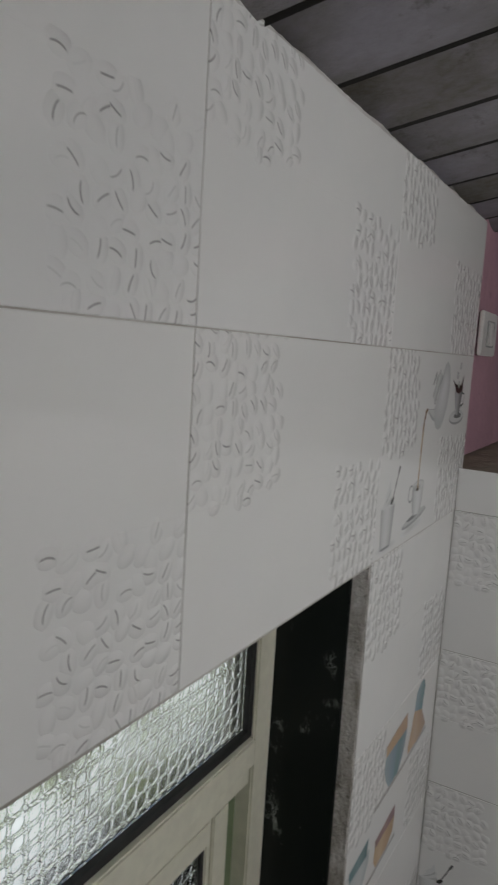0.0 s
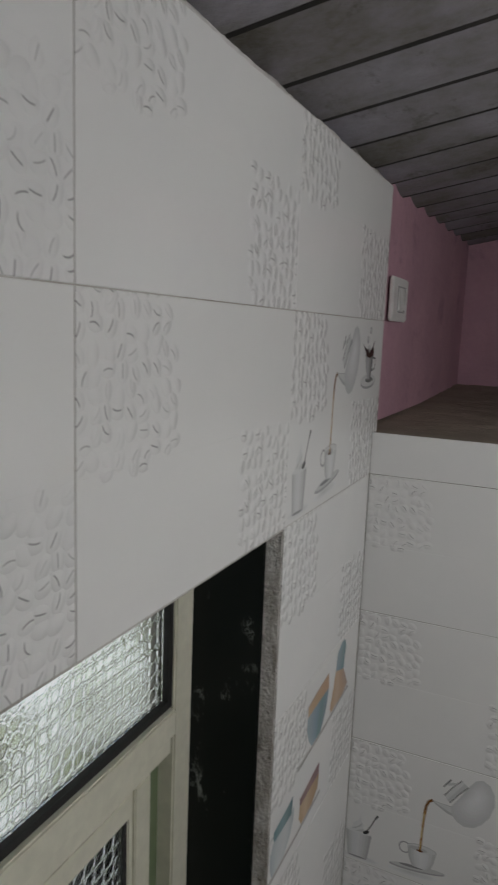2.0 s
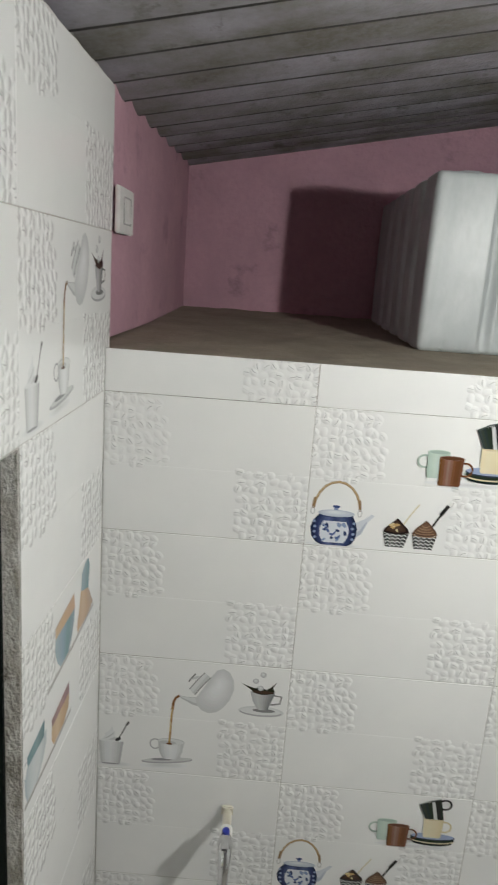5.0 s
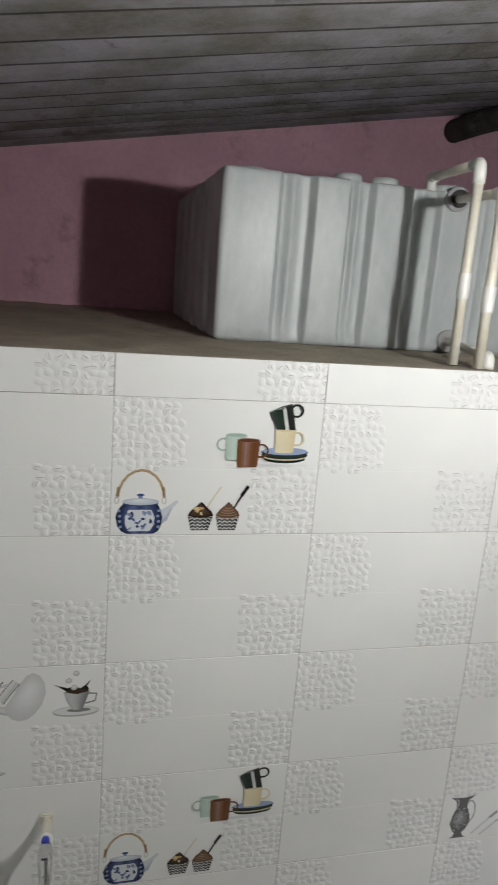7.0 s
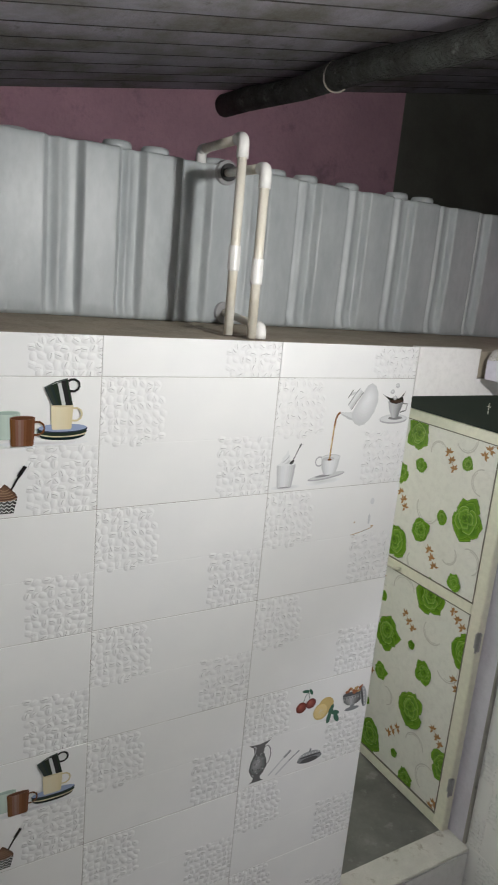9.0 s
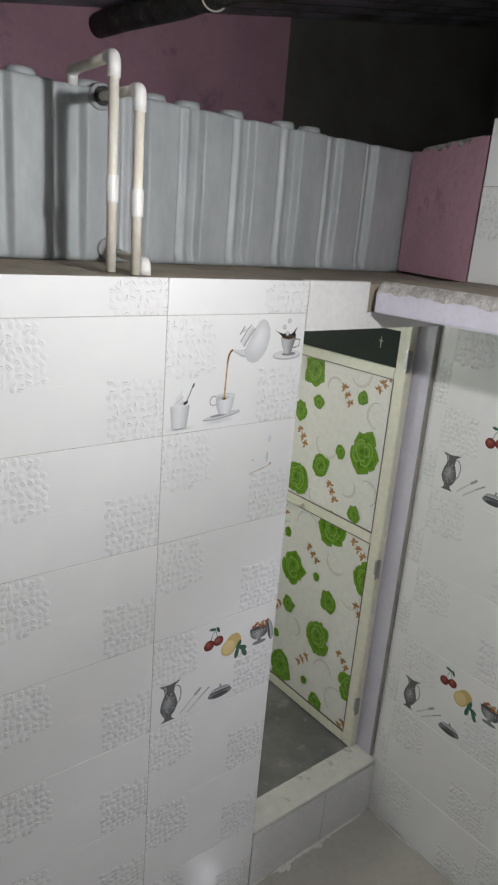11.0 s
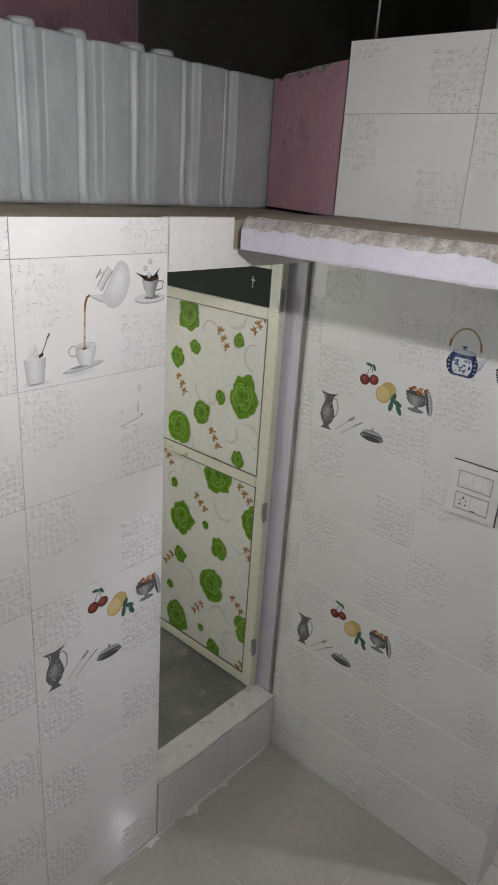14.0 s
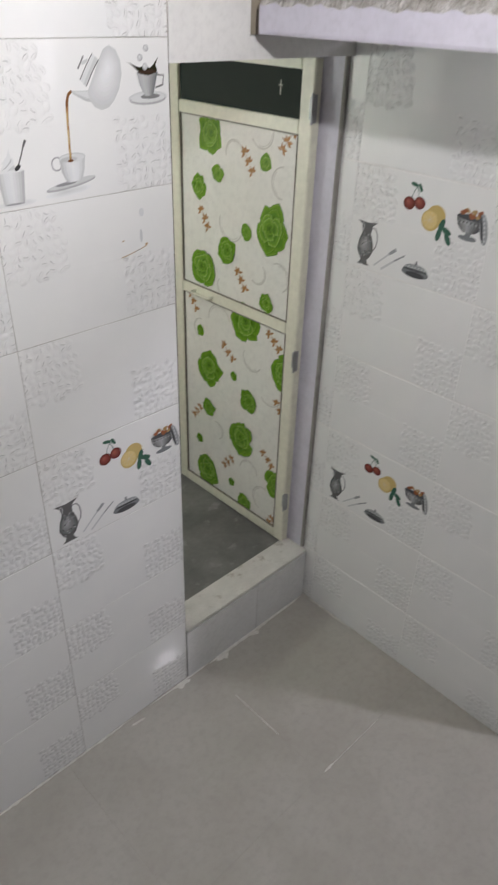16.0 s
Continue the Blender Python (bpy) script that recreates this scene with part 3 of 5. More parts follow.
def pouring_art():
    a = Art()
    # tub with cream and a spoon
    blob(a, ring_of(52, 13, 44, 7), (50, 13), grey(0.74), grey(0.58))
    vessel(a, level_rows((12, 26, 68), (16, 24, 70), (74, 18, 77)), (grey(0.48), grey(0.66), grey(0.70), grey(0.60), grey(0.42)))
    tilted(a, grey(0.34), 47, 12.5, 21, 2)
    tilted(a, grey(0.70), 47, 75, 29, 3.5)
    a.poly(shade(*grey(0.70)), mm([(24, 75), (34, 88), (32, 92), (44, 103), (50, 116), (52, 102), (58, 96), (56, 88), (68, 78)]))
    a.poly(shade(*grey(0.50)), mm([(30, 78), (46, 90), (54, 100), (52, 92), (40, 82)]))
    a.poly(shade(*grey(0.56)), mm([(40, 76), (56, 86), (64, 78)]))
    line(a, grey(0.16), [(66, 84), (76, 104), (84, 124)], 3.0)
    line(a, grey(0.12), [(82, 118), (88, 129)], 5.0)
    tilted(a, grey(0.05), 64, 80, 8, 4.2, 35)
    # cup on a tilted saucer
    blob(a, ring_of(172, 20, 56, 8, turn=4), (168, 20), grey(0.75), grey(0.60))
    tilted(a, grey(0.42), 180, 34, 61, 8, 7)
    tilted(a, grey(0.58), 182, 36.5, 58, 6, 7)
    tilted(a, grey(0.28), 168, 36, 26, 3.2, 4)
    ear(a, grey(0.40), 151, 77, 12, 13, 3.4)
    vessel(a, level_rows((38, 172, 204), (46, 166, 210), (60, 160, 215), (86, 157, 219)), (grey(0.46), grey(0.66), grey(0.74), grey(0.70), grey(0.52)))
    tilted(a, grey(0.52), 188, 86, 31.5, 9)
    tilted(a, grey(0.66), 188, 85.4, 30, 7.8)
    tilted(a, grey(0.50), 180, 83, 20, 5)
    # stream of tea
    line(a, (0.20, 0.09, 0.03), [(202, 209), (194, 203), (189, 190), (187, 168)], 6.0)
    line(a, (0.34, 0.20, 0.08), [(188, 180), (186, 150), (185, 118), (184, 80)], 5.0)
    line(a, (0.58, 0.44, 0.22), [(187, 172), (184.6, 146)], 2.2)
    line(a, (0.62, 0.50, 0.28), [(184.5, 138), (184, 112)], 2.6)
    line(a, (0.55, 0.42, 0.20), [(184.2, 104), (183.5, 86)], 2.0)
    tilted(a, (0.16, 0.07, 0.03), 184, 80, 7, 2.6)
    # pot
    a.poly(shade(*grey(0.50)), mm([(201, 210), (205, 203), (232, 189), (246, 186), (242, 208), (216, 208)]))
    a.poly(shade(*grey(0.64)), mm([(203, 209), (208, 205), (236, 194), (244, 192), (242, 206), (216, 207)]))
    body = [(239, 206), (256, 234), (270, 260), (284, 281), (298, 287), (313, 279), (323, 260), (325, 236), (317, 208), (303, 187), (288, 174), (270, 170), (254, 176), (243, 189)]
    blob(a, body, (292, 246), grey(0.57), grey(0.76), 9)
    a.poly(shade(*grey(0.66)), mm([(237, 214), (224, 228), (257, 273), (271, 262)]))
    a.poly(shade(*grey(0.56)), mm([(237, 214), (231, 220), (263, 268), (271, 262)]))
    for p in ([(224, 228), (240, 252), (257, 273)], [(237, 215), (254, 241), (271, 262)]):
        line(a, grey(0.20), p, 2.2)
    line(a, grey(0.55), [(230, 256), (246, 262)], 6.0)
    line(a, grey(0.22), [(221, 247), (236, 269)], 3.4)
    # splashing cup
    blob(a, ring_of(390, 186, 52, 14), (394, 190), grey(0.60), grey(0.70))
    tilted(a, grey(0.42), 389, 183, 48, 10)
    tilted(a, grey(0.66), 389, 186, 46, 9)
    tilted(a, grey(0.22), 396, 189, 26, 5)
    line(a, grey(0.22), [(414, 230), (434, 228), (431, 210), (410, 205)], 4.0)
    vessel(a, level_rows((190, 383, 404), (196, 378, 406), (212, 369, 411), (236, 362, 419)), (grey(0.40), grey(0.50), grey(0.42), grey(0.28), grey(0.17)))
    a.poly(shade(0.02, 0.018, 0.015), mm([(338, 257), (350, 250), (364, 240), (374, 232), (392, 229), (410, 233), (418, 239), (413, 248), (421, 264), (408, 250), (398, 243), (384, 250), (372, 245), (352, 251)]))
    tilted(a, (0.05, 0.03, 0.02), 391, 236, 25, 4.5)
    for u, v in ((389, 280), (373, 263), (385, 246)):
        blob(a, ring_of(u, v, 7, 7, 12), (u - 1, v + 2), grey(0.45), grey(0.72), 4)
    return a, "picture of tea pouring from a grey pot into cups"


def mug_of(a, u0, u1, v0, v1, rgb, dark, hu, hr, flip=1):
    ear(a, between(rgb, dark, 0.35), hu, v0 + (v1 - v0) * 0.62, hr, hr * 0.95, 4.2)
    light = between(rgb, (0.8, 0.8, 0.8), 0.12)
    vessel(a, level_rows((v0, u0 + 5, u1 - 5), (v0 + 4, u0 + 2.5, u1 - 2.5), (v1, u0, u1)), (between(rgb, dark, 0.4), rgb, light, rgb, between(rgb, dark, 0.55), rgb) if flip > 0 else (rgb, light, rgb, between(rgb, dark, 0.5)))
    tilted(a, light, (u0 + u1) / 2, v1, (u1 - u0) / 2, 4.6)
    tilted(a, between(rgb, dark, 0.6), (u0 + u1) / 2, v1 - 0.6, (u1 - u0) / 2 - 2, 3.6)


def kettle_art():
    a = Art()
    blob(a, ring_of(66, 5, 62, 5), (62, 5), grey(0.75), grey(0.55), 4)
    navy, deep, pale = (0.035, 0.055, 0.14), (0.015, 0.022, 0.05), (0.62, 0.65, 0.70)
    a.poly(shade(0.58, 0.61, 0.66), mm([(102, 56), (107, 24), (120, 34), (130, 60), (144, 76), (137, 79), (124, 68), (110, 60)]))
    a.poly(shade(0.42, 0.46, 0.54), mm([(107, 24), (120, 34), (130, 60), (128, 62), (116, 42), (106, 34)]))
    a.arc(shade(0.30, 0.20, 0.10), 63 * M, 80 * M, 49 * M, 65 * M, 3, 177, 5.4 * M)
    a.arc(shade(0.50, 0.38, 0.22), 63 * M, 80 * M, 49.5 * M, 65.5 * M, 12, 168, 2.2 * M)
    for u in (13, 112):
        line(a, (0.26, 0.17, 0.09), [(u, 84), (u + (3 if u < 50 else -3), 108)], 6.0)
        ear(a, (0.46, 0.46, 0.46), u, 79, 4, 8, 2.0)
    vessel(a, level_rows((4, 36, 92), (10, 24, 102), (22, 15, 108), (42, 11, 110), (58, 16, 106), (72, 27, 98)), (deep, navy, (0.10, 0.14, 0.28), navy, (0.08, 0.11, 0.22), navy, deep), 13)
    a.poly(shade(*pale), mm([(40, 10), (32, 24), (31, 42), (38, 58), (86, 58), (93, 42), (92, 24), (84, 10)]))
    rnd = random.Random(3)
    for k in range(22):
        tilted(a, ((0.09, 0.13, 0.28), (0.22, 0.28, 0.44), (0.03, 0.05, 0.13))[k % 3], 38 + 48 * rnd.random(), 15 + 38 * rnd.random(), 2.5 + 4 * rnd.random(), 1.6 + 2 * rnd.random(), rnd.uniform(0, 180))
    for side in (20, 102):
        for v in (20, 32, 44, 56):
            tilted(a, (0.24, 0.30, 0.46), side + rnd.uniform(-2, 2), v, 3.4, 3.0, 30)
    tilted(a, (0.04, 0.06, 0.14), 63, 72, 37, 6)
    blob(a, ring_of(63, 76, 39, 8), (58, 79), (0.46, 0.50, 0.58), (0.70, 0.72, 0.74), 5)
    tilted(a, (0.20, 0.25, 0.40), 62, 86, 5, 3)
    tilted(a, (0.05, 0.08, 0.20), 62, 91, 8, 3)
    for k, (u, half) in enumerate(((192, 27), (252, 26))):
        line(a, (0.62, 0.56, 0.40) if k == 0 else (0.02, 0.02, 0.018), [(u + 8, 52), (u + 24, 82), (u + 42, 110)], 3.0 if k == 0 else 4.5)
        if k:
            line(a, (0.015, 0.015, 0.014), [(u + 28, 90), (u + 42, 112)], 8.0)
        vessel(a, level_rows((11, u - 19, u + 19), (42, u - half, u + half)), (grey(0.05), grey(0.12), grey(0.07), grey(0.04)))
        for r in range(4):
            line(a, grey(0.62), [(u - 19 - r * 1.6 + (38 + 3.2 * r) * i / 8, 15 + 7.5 * r + (2.6 if i % 2 else -1.4)) for i in range(9)], 2.2)
        top = (0.035, 0.02, 0.012) if k == 0 else (0.16, 0.085, 0.05)
        blob(a, [(u - half - 1, 44), (u - half + 3, 52), (u - 17, 60), (u - 8, 68), (u, 76), (u + 6, 72), (u + 15, 62), (u + half - 3, 54), (u + half + 1, 44), (u, 39)], (u - 4, 58), between(top, (0, 0, 0), 0.3), between(top, (0.4, 0.3, 0.2), 0.2), 5)
        for i in range(11):
            if k == 0:
                tilted(a, (0.48, 0.32, 0.14) if i % 3 else (0.62, 0.52, 0.30), u - 15 + rnd.uniform(0, 26), 48 + rnd.uniform(0, 18), 3.6, 2.4, rnd.uniform(0, 180))
            elif i < 5:
                a.arc(shade(0.30, 0.19, 0.12), u * M, (44 + 5.5 * i) * M, (25 - 4.2 * i) * M, 5 * M, 190, 350, 1.8 * M)
    blob(a, ring_of(330, 160, 95, 6), (330, 160), grey(0.75), grey(0.58), 4)
    mug_of(a, 236, 282, 170, 226, (0.46, 0.57, 0.50), (0.26, 0.34, 0.30), 232, 14)
    for v, ru, rv, c in ((176, 48, 11, (0.015, 0.02, 0.018)), (181, 51, 10, (0.60, 0.52, 0.36)), (184, 52, 10, (0.02, 0.025, 0.024)), (190, 53, 9.5, (0.03, 0.04, 0.06)), (192, 51, 8.6, (0.28, 0.34, 0.50))):
        tilted(a, c, 369, v, ru, rv)
    mug_of(a, 261, 312, 155, 215, (0.17, 0.07, 0.03), (0.06, 0.02, 0.01), 316, 15)
    mug_of(a, 343, 390, 188, 240, (0.68, 0.60, 0.40), (0.50, 0.42, 0.26), 394, 15, -1)
    ear(a, (0.016, 0.022, 0.018), 388, 282, 14, 13, 5.0)
    vessel(a, [((346, 240), (389, 240)), ((329, 277), (377, 296))], ((0.03, 0.045, 0.038), (0.02, 0.03, 0.025), (0.015, 0.02, 0.018), (0.02, 0.028, 0.024)))
    a.poly(shade(*grey(0.55)), mm([(366, 240), (374, 240), (363, 288), (356, 286)]))
    line(a, (0.07, 0.09, 0.08), [(329, 277), (352, 289), (377, 296)], 3.0)
    return a, "picture of a blue kettle, cupcakes and stacked cups"


def fruit_art():
    a = Art()
    # jug, cutlery, dish
    ear(a, grey(0.26), 84, 94, 17, 34, 4.0)
    jug = [(24, 142), (40, 130), (44, 108), (34, 84), (30, 58), (40, 36), (48, 28), (44, 18), (34, 12), (84, 12), (74, 18), (70, 28), (80, 38), (90, 60), (86, 84), (76, 106), (78, 130), (96, 144), (60, 139)]
    a.poly(shade(*grey(0.13)), mm(jug))
    blob(a, [(44, 106), (35, 84), (31, 58), (41, 38), (60, 32), (79, 38), (89, 60), (85, 84), (75, 106)], (52, 74), grey(0.12), grey(0.34), 6)
    rnd = random.Random(6)
    for k in range(26):
        tilted(a, grey(rnd.choice((0.06, 0.09, 0.42, 0.30))), 42 + 38 * rnd.random(), 34 + 72 * rnd.random(), 2 + 3 * rnd.random(), 1.5, rnd.uniform(0, 180))
    line(a, grey(0.38), [(46, 112), (48, 130), (40, 136)], 4.0)
    a.stroke(K_LIGHT, mm([(100, 20), (150, 66)]), 5.5 * M)
    a.stroke(K_MID, mm([(150, 66), (172, 84)]), 9 * M)
    a.stroke(K_LIGHT, mm([(126, 14), (170, 50)]), 6.5 * M)
    a.stroke(K_MID, mm([(170, 50), (204, 74)]), 5 * M)
    a.oval(K_GREY, 246 * M, 34 * M, 46 * M, 15 * M)
    a.oval(K_DARK, 246 * M, 28 * M, 32 * M, 9 * M)
    a.oval(K_MID, 246 * M, 44 * M, 40 * M, 15 * M, 0, 180)
    a.oval(K_DARK, 246 * M, 42 * M, 42 * M, 3 * M)
    a.stroke(K_GREY, mm([(246, 56), (246, 68)]), 6 * M)
    for i in range(7):
        a.oval(K_LIGHT, (212 + 11 * i) * M, 49 * M, 2.5 * M, 2.5 * M)
    # cherries, lemon, bowl of nuts
    a.stroke(K_LEAF, mm([(196, 234), (204, 258), (214, 272)]), 2 * M)
    a.stroke(K_LEAF, mm([(222, 240), (216, 258), (212, 272)]), 2 * M)
    a.oval(K_LEAF, 202 * M, 274 * M, 13 * M, 5 * M, turn=-10)
    a.oval(K_LEAF, 222 * M, 268 * M, 12 * M, 5 * M, turn=-60)
    blob(a, ring_of(192, 222, 19, 18), (187, 228), (0.13, 0.025, 0.022), (0.36, 0.09, 0.07), 6)
    blob(a, ring_of(226, 228, 18, 17), (221, 234), (0.14, 0.03, 0.025), (0.38, 0.11, 0.08), 6)
    a.oval(K_YELLOW, 284 * M, 206 * M, 29 * M, 28 * M)
    for turn, u, v in ((70, 306, 186), (-20, 322, 172), (-60, 330, 152), (80, 300, 158)):
        a.oval(K_LEAF, u * M, v * M, 18 * M, 8 * M, turn=turn)
    a.oval(K_YELLOW, 268 * M, 190 * M, 29 * M, 29 * M)
    a.oval(K_LEMON, 266 * M, 191 * M, 24 * M, 24 * M)
    for k in range(9):
        a.stroke(K_CREAM, [(266 * M, 191 * M), ((266 + 22 * math.cos(k * 0.7)) * M, (191 + 22 * math.sin(k * 0.7)) * M)], 1.2 * M)
    a.oval(K_GREY, 388 * M, 168 * M, 28 * M, 7 * M)
    a.stroke(K_GREY, mm([(388, 166), (388, 190)]), 16 * M)
    vessel(a, level_rows((182, 372, 404), (188, 362, 414), (200, 351, 425), (222, 346, 430)), (grey(0.12), grey(0.26), grey(0.36), grey(0.22), grey(0.12), grey(0.07)))
    for k in range(14):
        tilted(a, grey(0.10 if k % 2 else 0.40), 352 + 5.5 * k, 206 + 3 * (k % 2), 2.4, 2.4)
    a.oval(K_DARK, 388 * M, 222 * M, 42 * M, 8 * M)
    rnd = random.Random(5)
    for k in range(12):
        a.oval(K_NUT if k % 3 else K_TAN, (360 + 56 * rnd.random()) * M, (224 + 16 * rnd.random()) * M, 8 * M, 5 * M, turn=rnd.uniform(0, 180))
    a.oval(K_MID, 430 * M, 200 * M, 12 * M, 40 * M, turn=14)
    a.oval(K_DARK, 424 * M, 200 * M, 4 * M, 37 * M, turn=14)
    for k in range(6):
        a.oval(K_LIGHT, (438 - 2.5 * k) * M, (172 + 11 * k) * M, 2.5 * M, 3 * M)
    return a, "picture of a silver jug, cherries, lemon and a bowl"


def bowls_art():
    a = Art((0.003, 0.447, 0.003, 0.297))
    teal, slate, rust, wine = (0.13, 0.24, 0.27), (0.34, 0.42, 0.46), (0.52, 0.34, 0.20), (0.26, 0.15, 0.15)
    for row in ([(112, 158), (250, 163), (392, 175)], [(2, 30), (130, 32), (242, 38)]):
        line(a, (0.36, 0.35, 0.33), row, 8.0)
        line(a, (0.50, 0.49, 0.47), [(u, v + 3) for u, v in row], 3.0)
    # wide bowl, rust rim over blue
    vessel(a, [((178, 164), (226, 166)), ((160, 184), (244, 186)), ((149, 208), (256, 208)), ((150, 231), (262, 233))], (slate, (0.24, 0.34, 0.40), teal, (0.20, 0.28, 0.32)))
    vessel(a, [((150, 231), (262, 233)), ((151, 250), (257, 262))], ((0.58, 0.42, 0.27), rust, (0.45, 0.28, 0.18)))
    line(a, (0.40, 0.27, 0.20), [(151, 250), (205, 258), (257, 263)], 3.0)
    # tall jug, blue spoon over rust
    vessel(a, [((278, 172), (356, 174)), ((276, 188), (386, 184)), ((290, 216), (368, 208)), ((300, 246), (352, 230))], (rust, (0.56, 0.40, 0.27), (0.46, 0.30, 0.19), (0.40, 0.30, 0.24)))
    vessel(a, [((300, 246), (352, 230)), ((305, 280), (360, 274)), ((330, 293), (350, 292))], ((0.30, 0.38, 0.42), (0.20, 0.30, 0.34), teal))
    # pale handled bowl with a teal rim
    ear(a, (0.34, 0.40, 0.42), 10, 92, 12, 14, 3.0)
    vessel(a, [((14, 34), (62, 36)), ((6, 52), (88, 54)), ((4, 72), (103, 76)), ((14, 94), (104, 98))], ((0.42, 0.47, 0.50), (0.56, 0.60, 0.62), (0.62, 0.65, 0.66), (0.44, 0.49, 0.52)))
    vessel(a, [((18, 93), (92, 92)), ((15, 112), (96, 122))], (teal, (0.20, 0.31, 0.33), (0.09, 0.17, 0.20)))
    # rust bowl with a wine-red rim
    vessel(a, [((142, 38), (198, 40)), ((130, 56), (226, 54)), ((132, 78), (230, 82))], (rust, (0.60, 0.44, 0.28), (0.50, 0.32, 0.18), (0.42, 0.27, 0.16)))
    vessel(a, [((132, 78), (230, 82)), ((130, 93), (228, 105))], (wine, (0.34, 0.20, 0.18), (0.22, 0.12, 0.13)))
    return a, "picture of teal and orange bowls on saucers"


def scrape_art():
    a = Art()
    a.stroke(K_TAN, mm([(292, 152), (318, 156), (352, 164), (366, 168)]), 2.0 * M)
    a.stroke(K_GREY, mm([(330, 158), (350, 164)]), 1.4 * M)
    a.oval(K_PALE, 356 * M, 248 * M, 7 * M, 10 * M)
    a.oval(K_LIGHT, 352 * M, 194 * M, 4 * M, 16 * M)
    a.oval(K_TAN, 366 * M, 172 * M, 4 * M, 3 * M)
    a.oval(K_TAN, 300 * M, 190 * M, 3 * M, 2 * M)
    return a, "brown scrape marks"


# ---- floral door ----
SPRIG, RING = ink("rust", .40, .22, .09), ink("ring_grey", .60, .59, .54)
PANEL = worn("ivory_laminate", (0.80, 0.80, 0.745), (0.76, 0.76, 0.70), 0.2, 3, 50, 0.03, 0.001)
BEAD = plain("dusty_brown_bead", (0.16, 0.14, 0.11), 0.6)
SMOKED = plain("dark_green_sheet", (0.010, 0.020, 0.014), 0.75)


def rose(a, u, v, r, seed):
    """A full-blown rose: ragged pointed outer petals, then whorls of cupped petals, each dark at its foot and pale at its lip."""
    rnd = random.Random(seed)
    turn = rnd.uniform(0, 360)
    dark, mid, light, pale = (0.06, 0.16, 0.012), (0.14, 0.30, 0.02), (0.22, 0.41, 0.05), (0.38, 0.56, 0.15)

    def petal(t, reach, half, foot, tone, lip):
        tip = rnd.uniform(0.98, 1.24)
        shape = ((foot, -0.55), (0.72, -1.0), (0.94, -0.62), (tip, rnd.uniform(-0.25, 0.25)), (0.95, 0.62), (0.72, 1.0), (foot, 0.55))
        c, q = math.cos(radians(t)), math.sin(radians(t))

        def laid(k, w):
            return [(u + r * 0.94 * (reach * k * x * c - half * w * y * q), v + r * 1.04 * (reach * k * x * q + half * w * y * c)) for x, y in shape]
        for k, w, col in ((1.0, 1.0, dark), (0.98, 0.95, between(tone, lip, 0.7)), (0.93, 0.88, tone), (0.82, 0.74, between(tone, dark, 0.35)), (0.68, 0.60, between(tone, dark, 0.75))):
            a.poly(shade(*col), laid(k, w))

    if r < 0.024:
        for k in range(5):
            petal(turn + 72 * k, 1.0, 0.62, 0.0, mid, light)
        petal(turn + 30, 0.6, 0.42, -0.3, light, pale)
        return
    su, sv = rnd.uniform(-0.10, 0.10), rnd.uniform(0.02, 0.14)
    for reach, half, count, tone, lip, move in ((1.12, 0.64, 5, mid, light, 0.0), (0.96, 0.50, 5, between(mid, dark, 0.15), light, 0.3), (0.72, 0.52, 4, between(mid, light, 0.4), pale, 0.6), (0.50, 0.40, 3, between(mid, light, 0.6), pale, 1.0), (0.30, 0.26, 3, between(mid, light, 0.3), light, 1.2)):
        turn += 41
        u, v = u + r * su * move * 0.5, v + r * sv * move * 0.5
        for k in range(count):
            petal(turn + 360 / count * k + rnd.uniform(-22, 22), reach * rnd.uniform(0.84, 1.10), half * rnd.uniform(0.8, 1.2), -0.05, tone, lip)
    a.oval(shade(*dark), u, v, r * 0.09, r * 0.06, turn=turn)


def sprig(a, u, v, seed):
    """Two or three bunches of small pointed leaves along a twig."""
    rnd = random.Random(seed)
    t = radians(rnd.choice((125, 50, 140)))
    a.stroke(SPRIG, [(u - 0.03 * math.cos(t), v - 0.03 * math.sin(t)), (u + 0.03 * math.cos(t), v + 0.03 * math.sin(t))], 0.0016)
    for k in (-1, 0, 1):
        pu, pv = u + 0.034 * k * math.cos(t) + rnd.uniform(-0.003, 0.003), v + 0.034 * k * math.sin(t)
        for i in range(5):
            w = t + radians(-100 + 50 * i) + rnd.uniform(-0.2, 0.2)
            le, wi = rnd.uniform(0.019, 0.027), 0.0054
            c, q = math.cos(w), math.sin(w)
            a.poly(SPRIG, [(pu, pv), (pu + le * 0.45 * c - wi * q, pv + le * 0.45 * q + wi * c), (pu + le * c, pv + le * q), (pu + le * 0.45 * c + wi * q, pv + le * 0.45 * q - wi * c)])


ROSES = ((0.56, 1.79, 0.046), (0.29, 1.74, 0.022), (0.52, 1.67, 0.022), (0.62, 1.61, 0.031), (0.25, 1.53, 0.062), (0.37, 1.50, 0.021), (0.47, 1.41, 0.038), (0.60, 1.31, 0.058), (0.26, 1.275, 0.027), (0.62, 1.05, 0.019), (0.36, 1.165, 0.055), (0.57, 0.90, 0.058), (0.42, 0.92, 0.016), (0.16, 1.03, 0.052), (0.33, 0.84, 0.038), (0.57, 0.71, 0.029), (0.37, 0.65, 0.058), (0.63, 0.53, 0.018), (0.58, 0.38, 0.058), (0.42, 0.40, 0.016), (0.16, 0.52, 0.050), (0.34, 0.335, 0.032))
SPRIGS = ((0.20, 1.815), (0.37, 1.73), (0.59, 1.50), (0.39, 1.32), (0.66, 1.16), (0.45, 1.01), (0.21, 1.14), (0.65, 0.66), (0.16, 0.87), (0.45, 0.49), (0.21, 0.62), (0.17, 0.34))
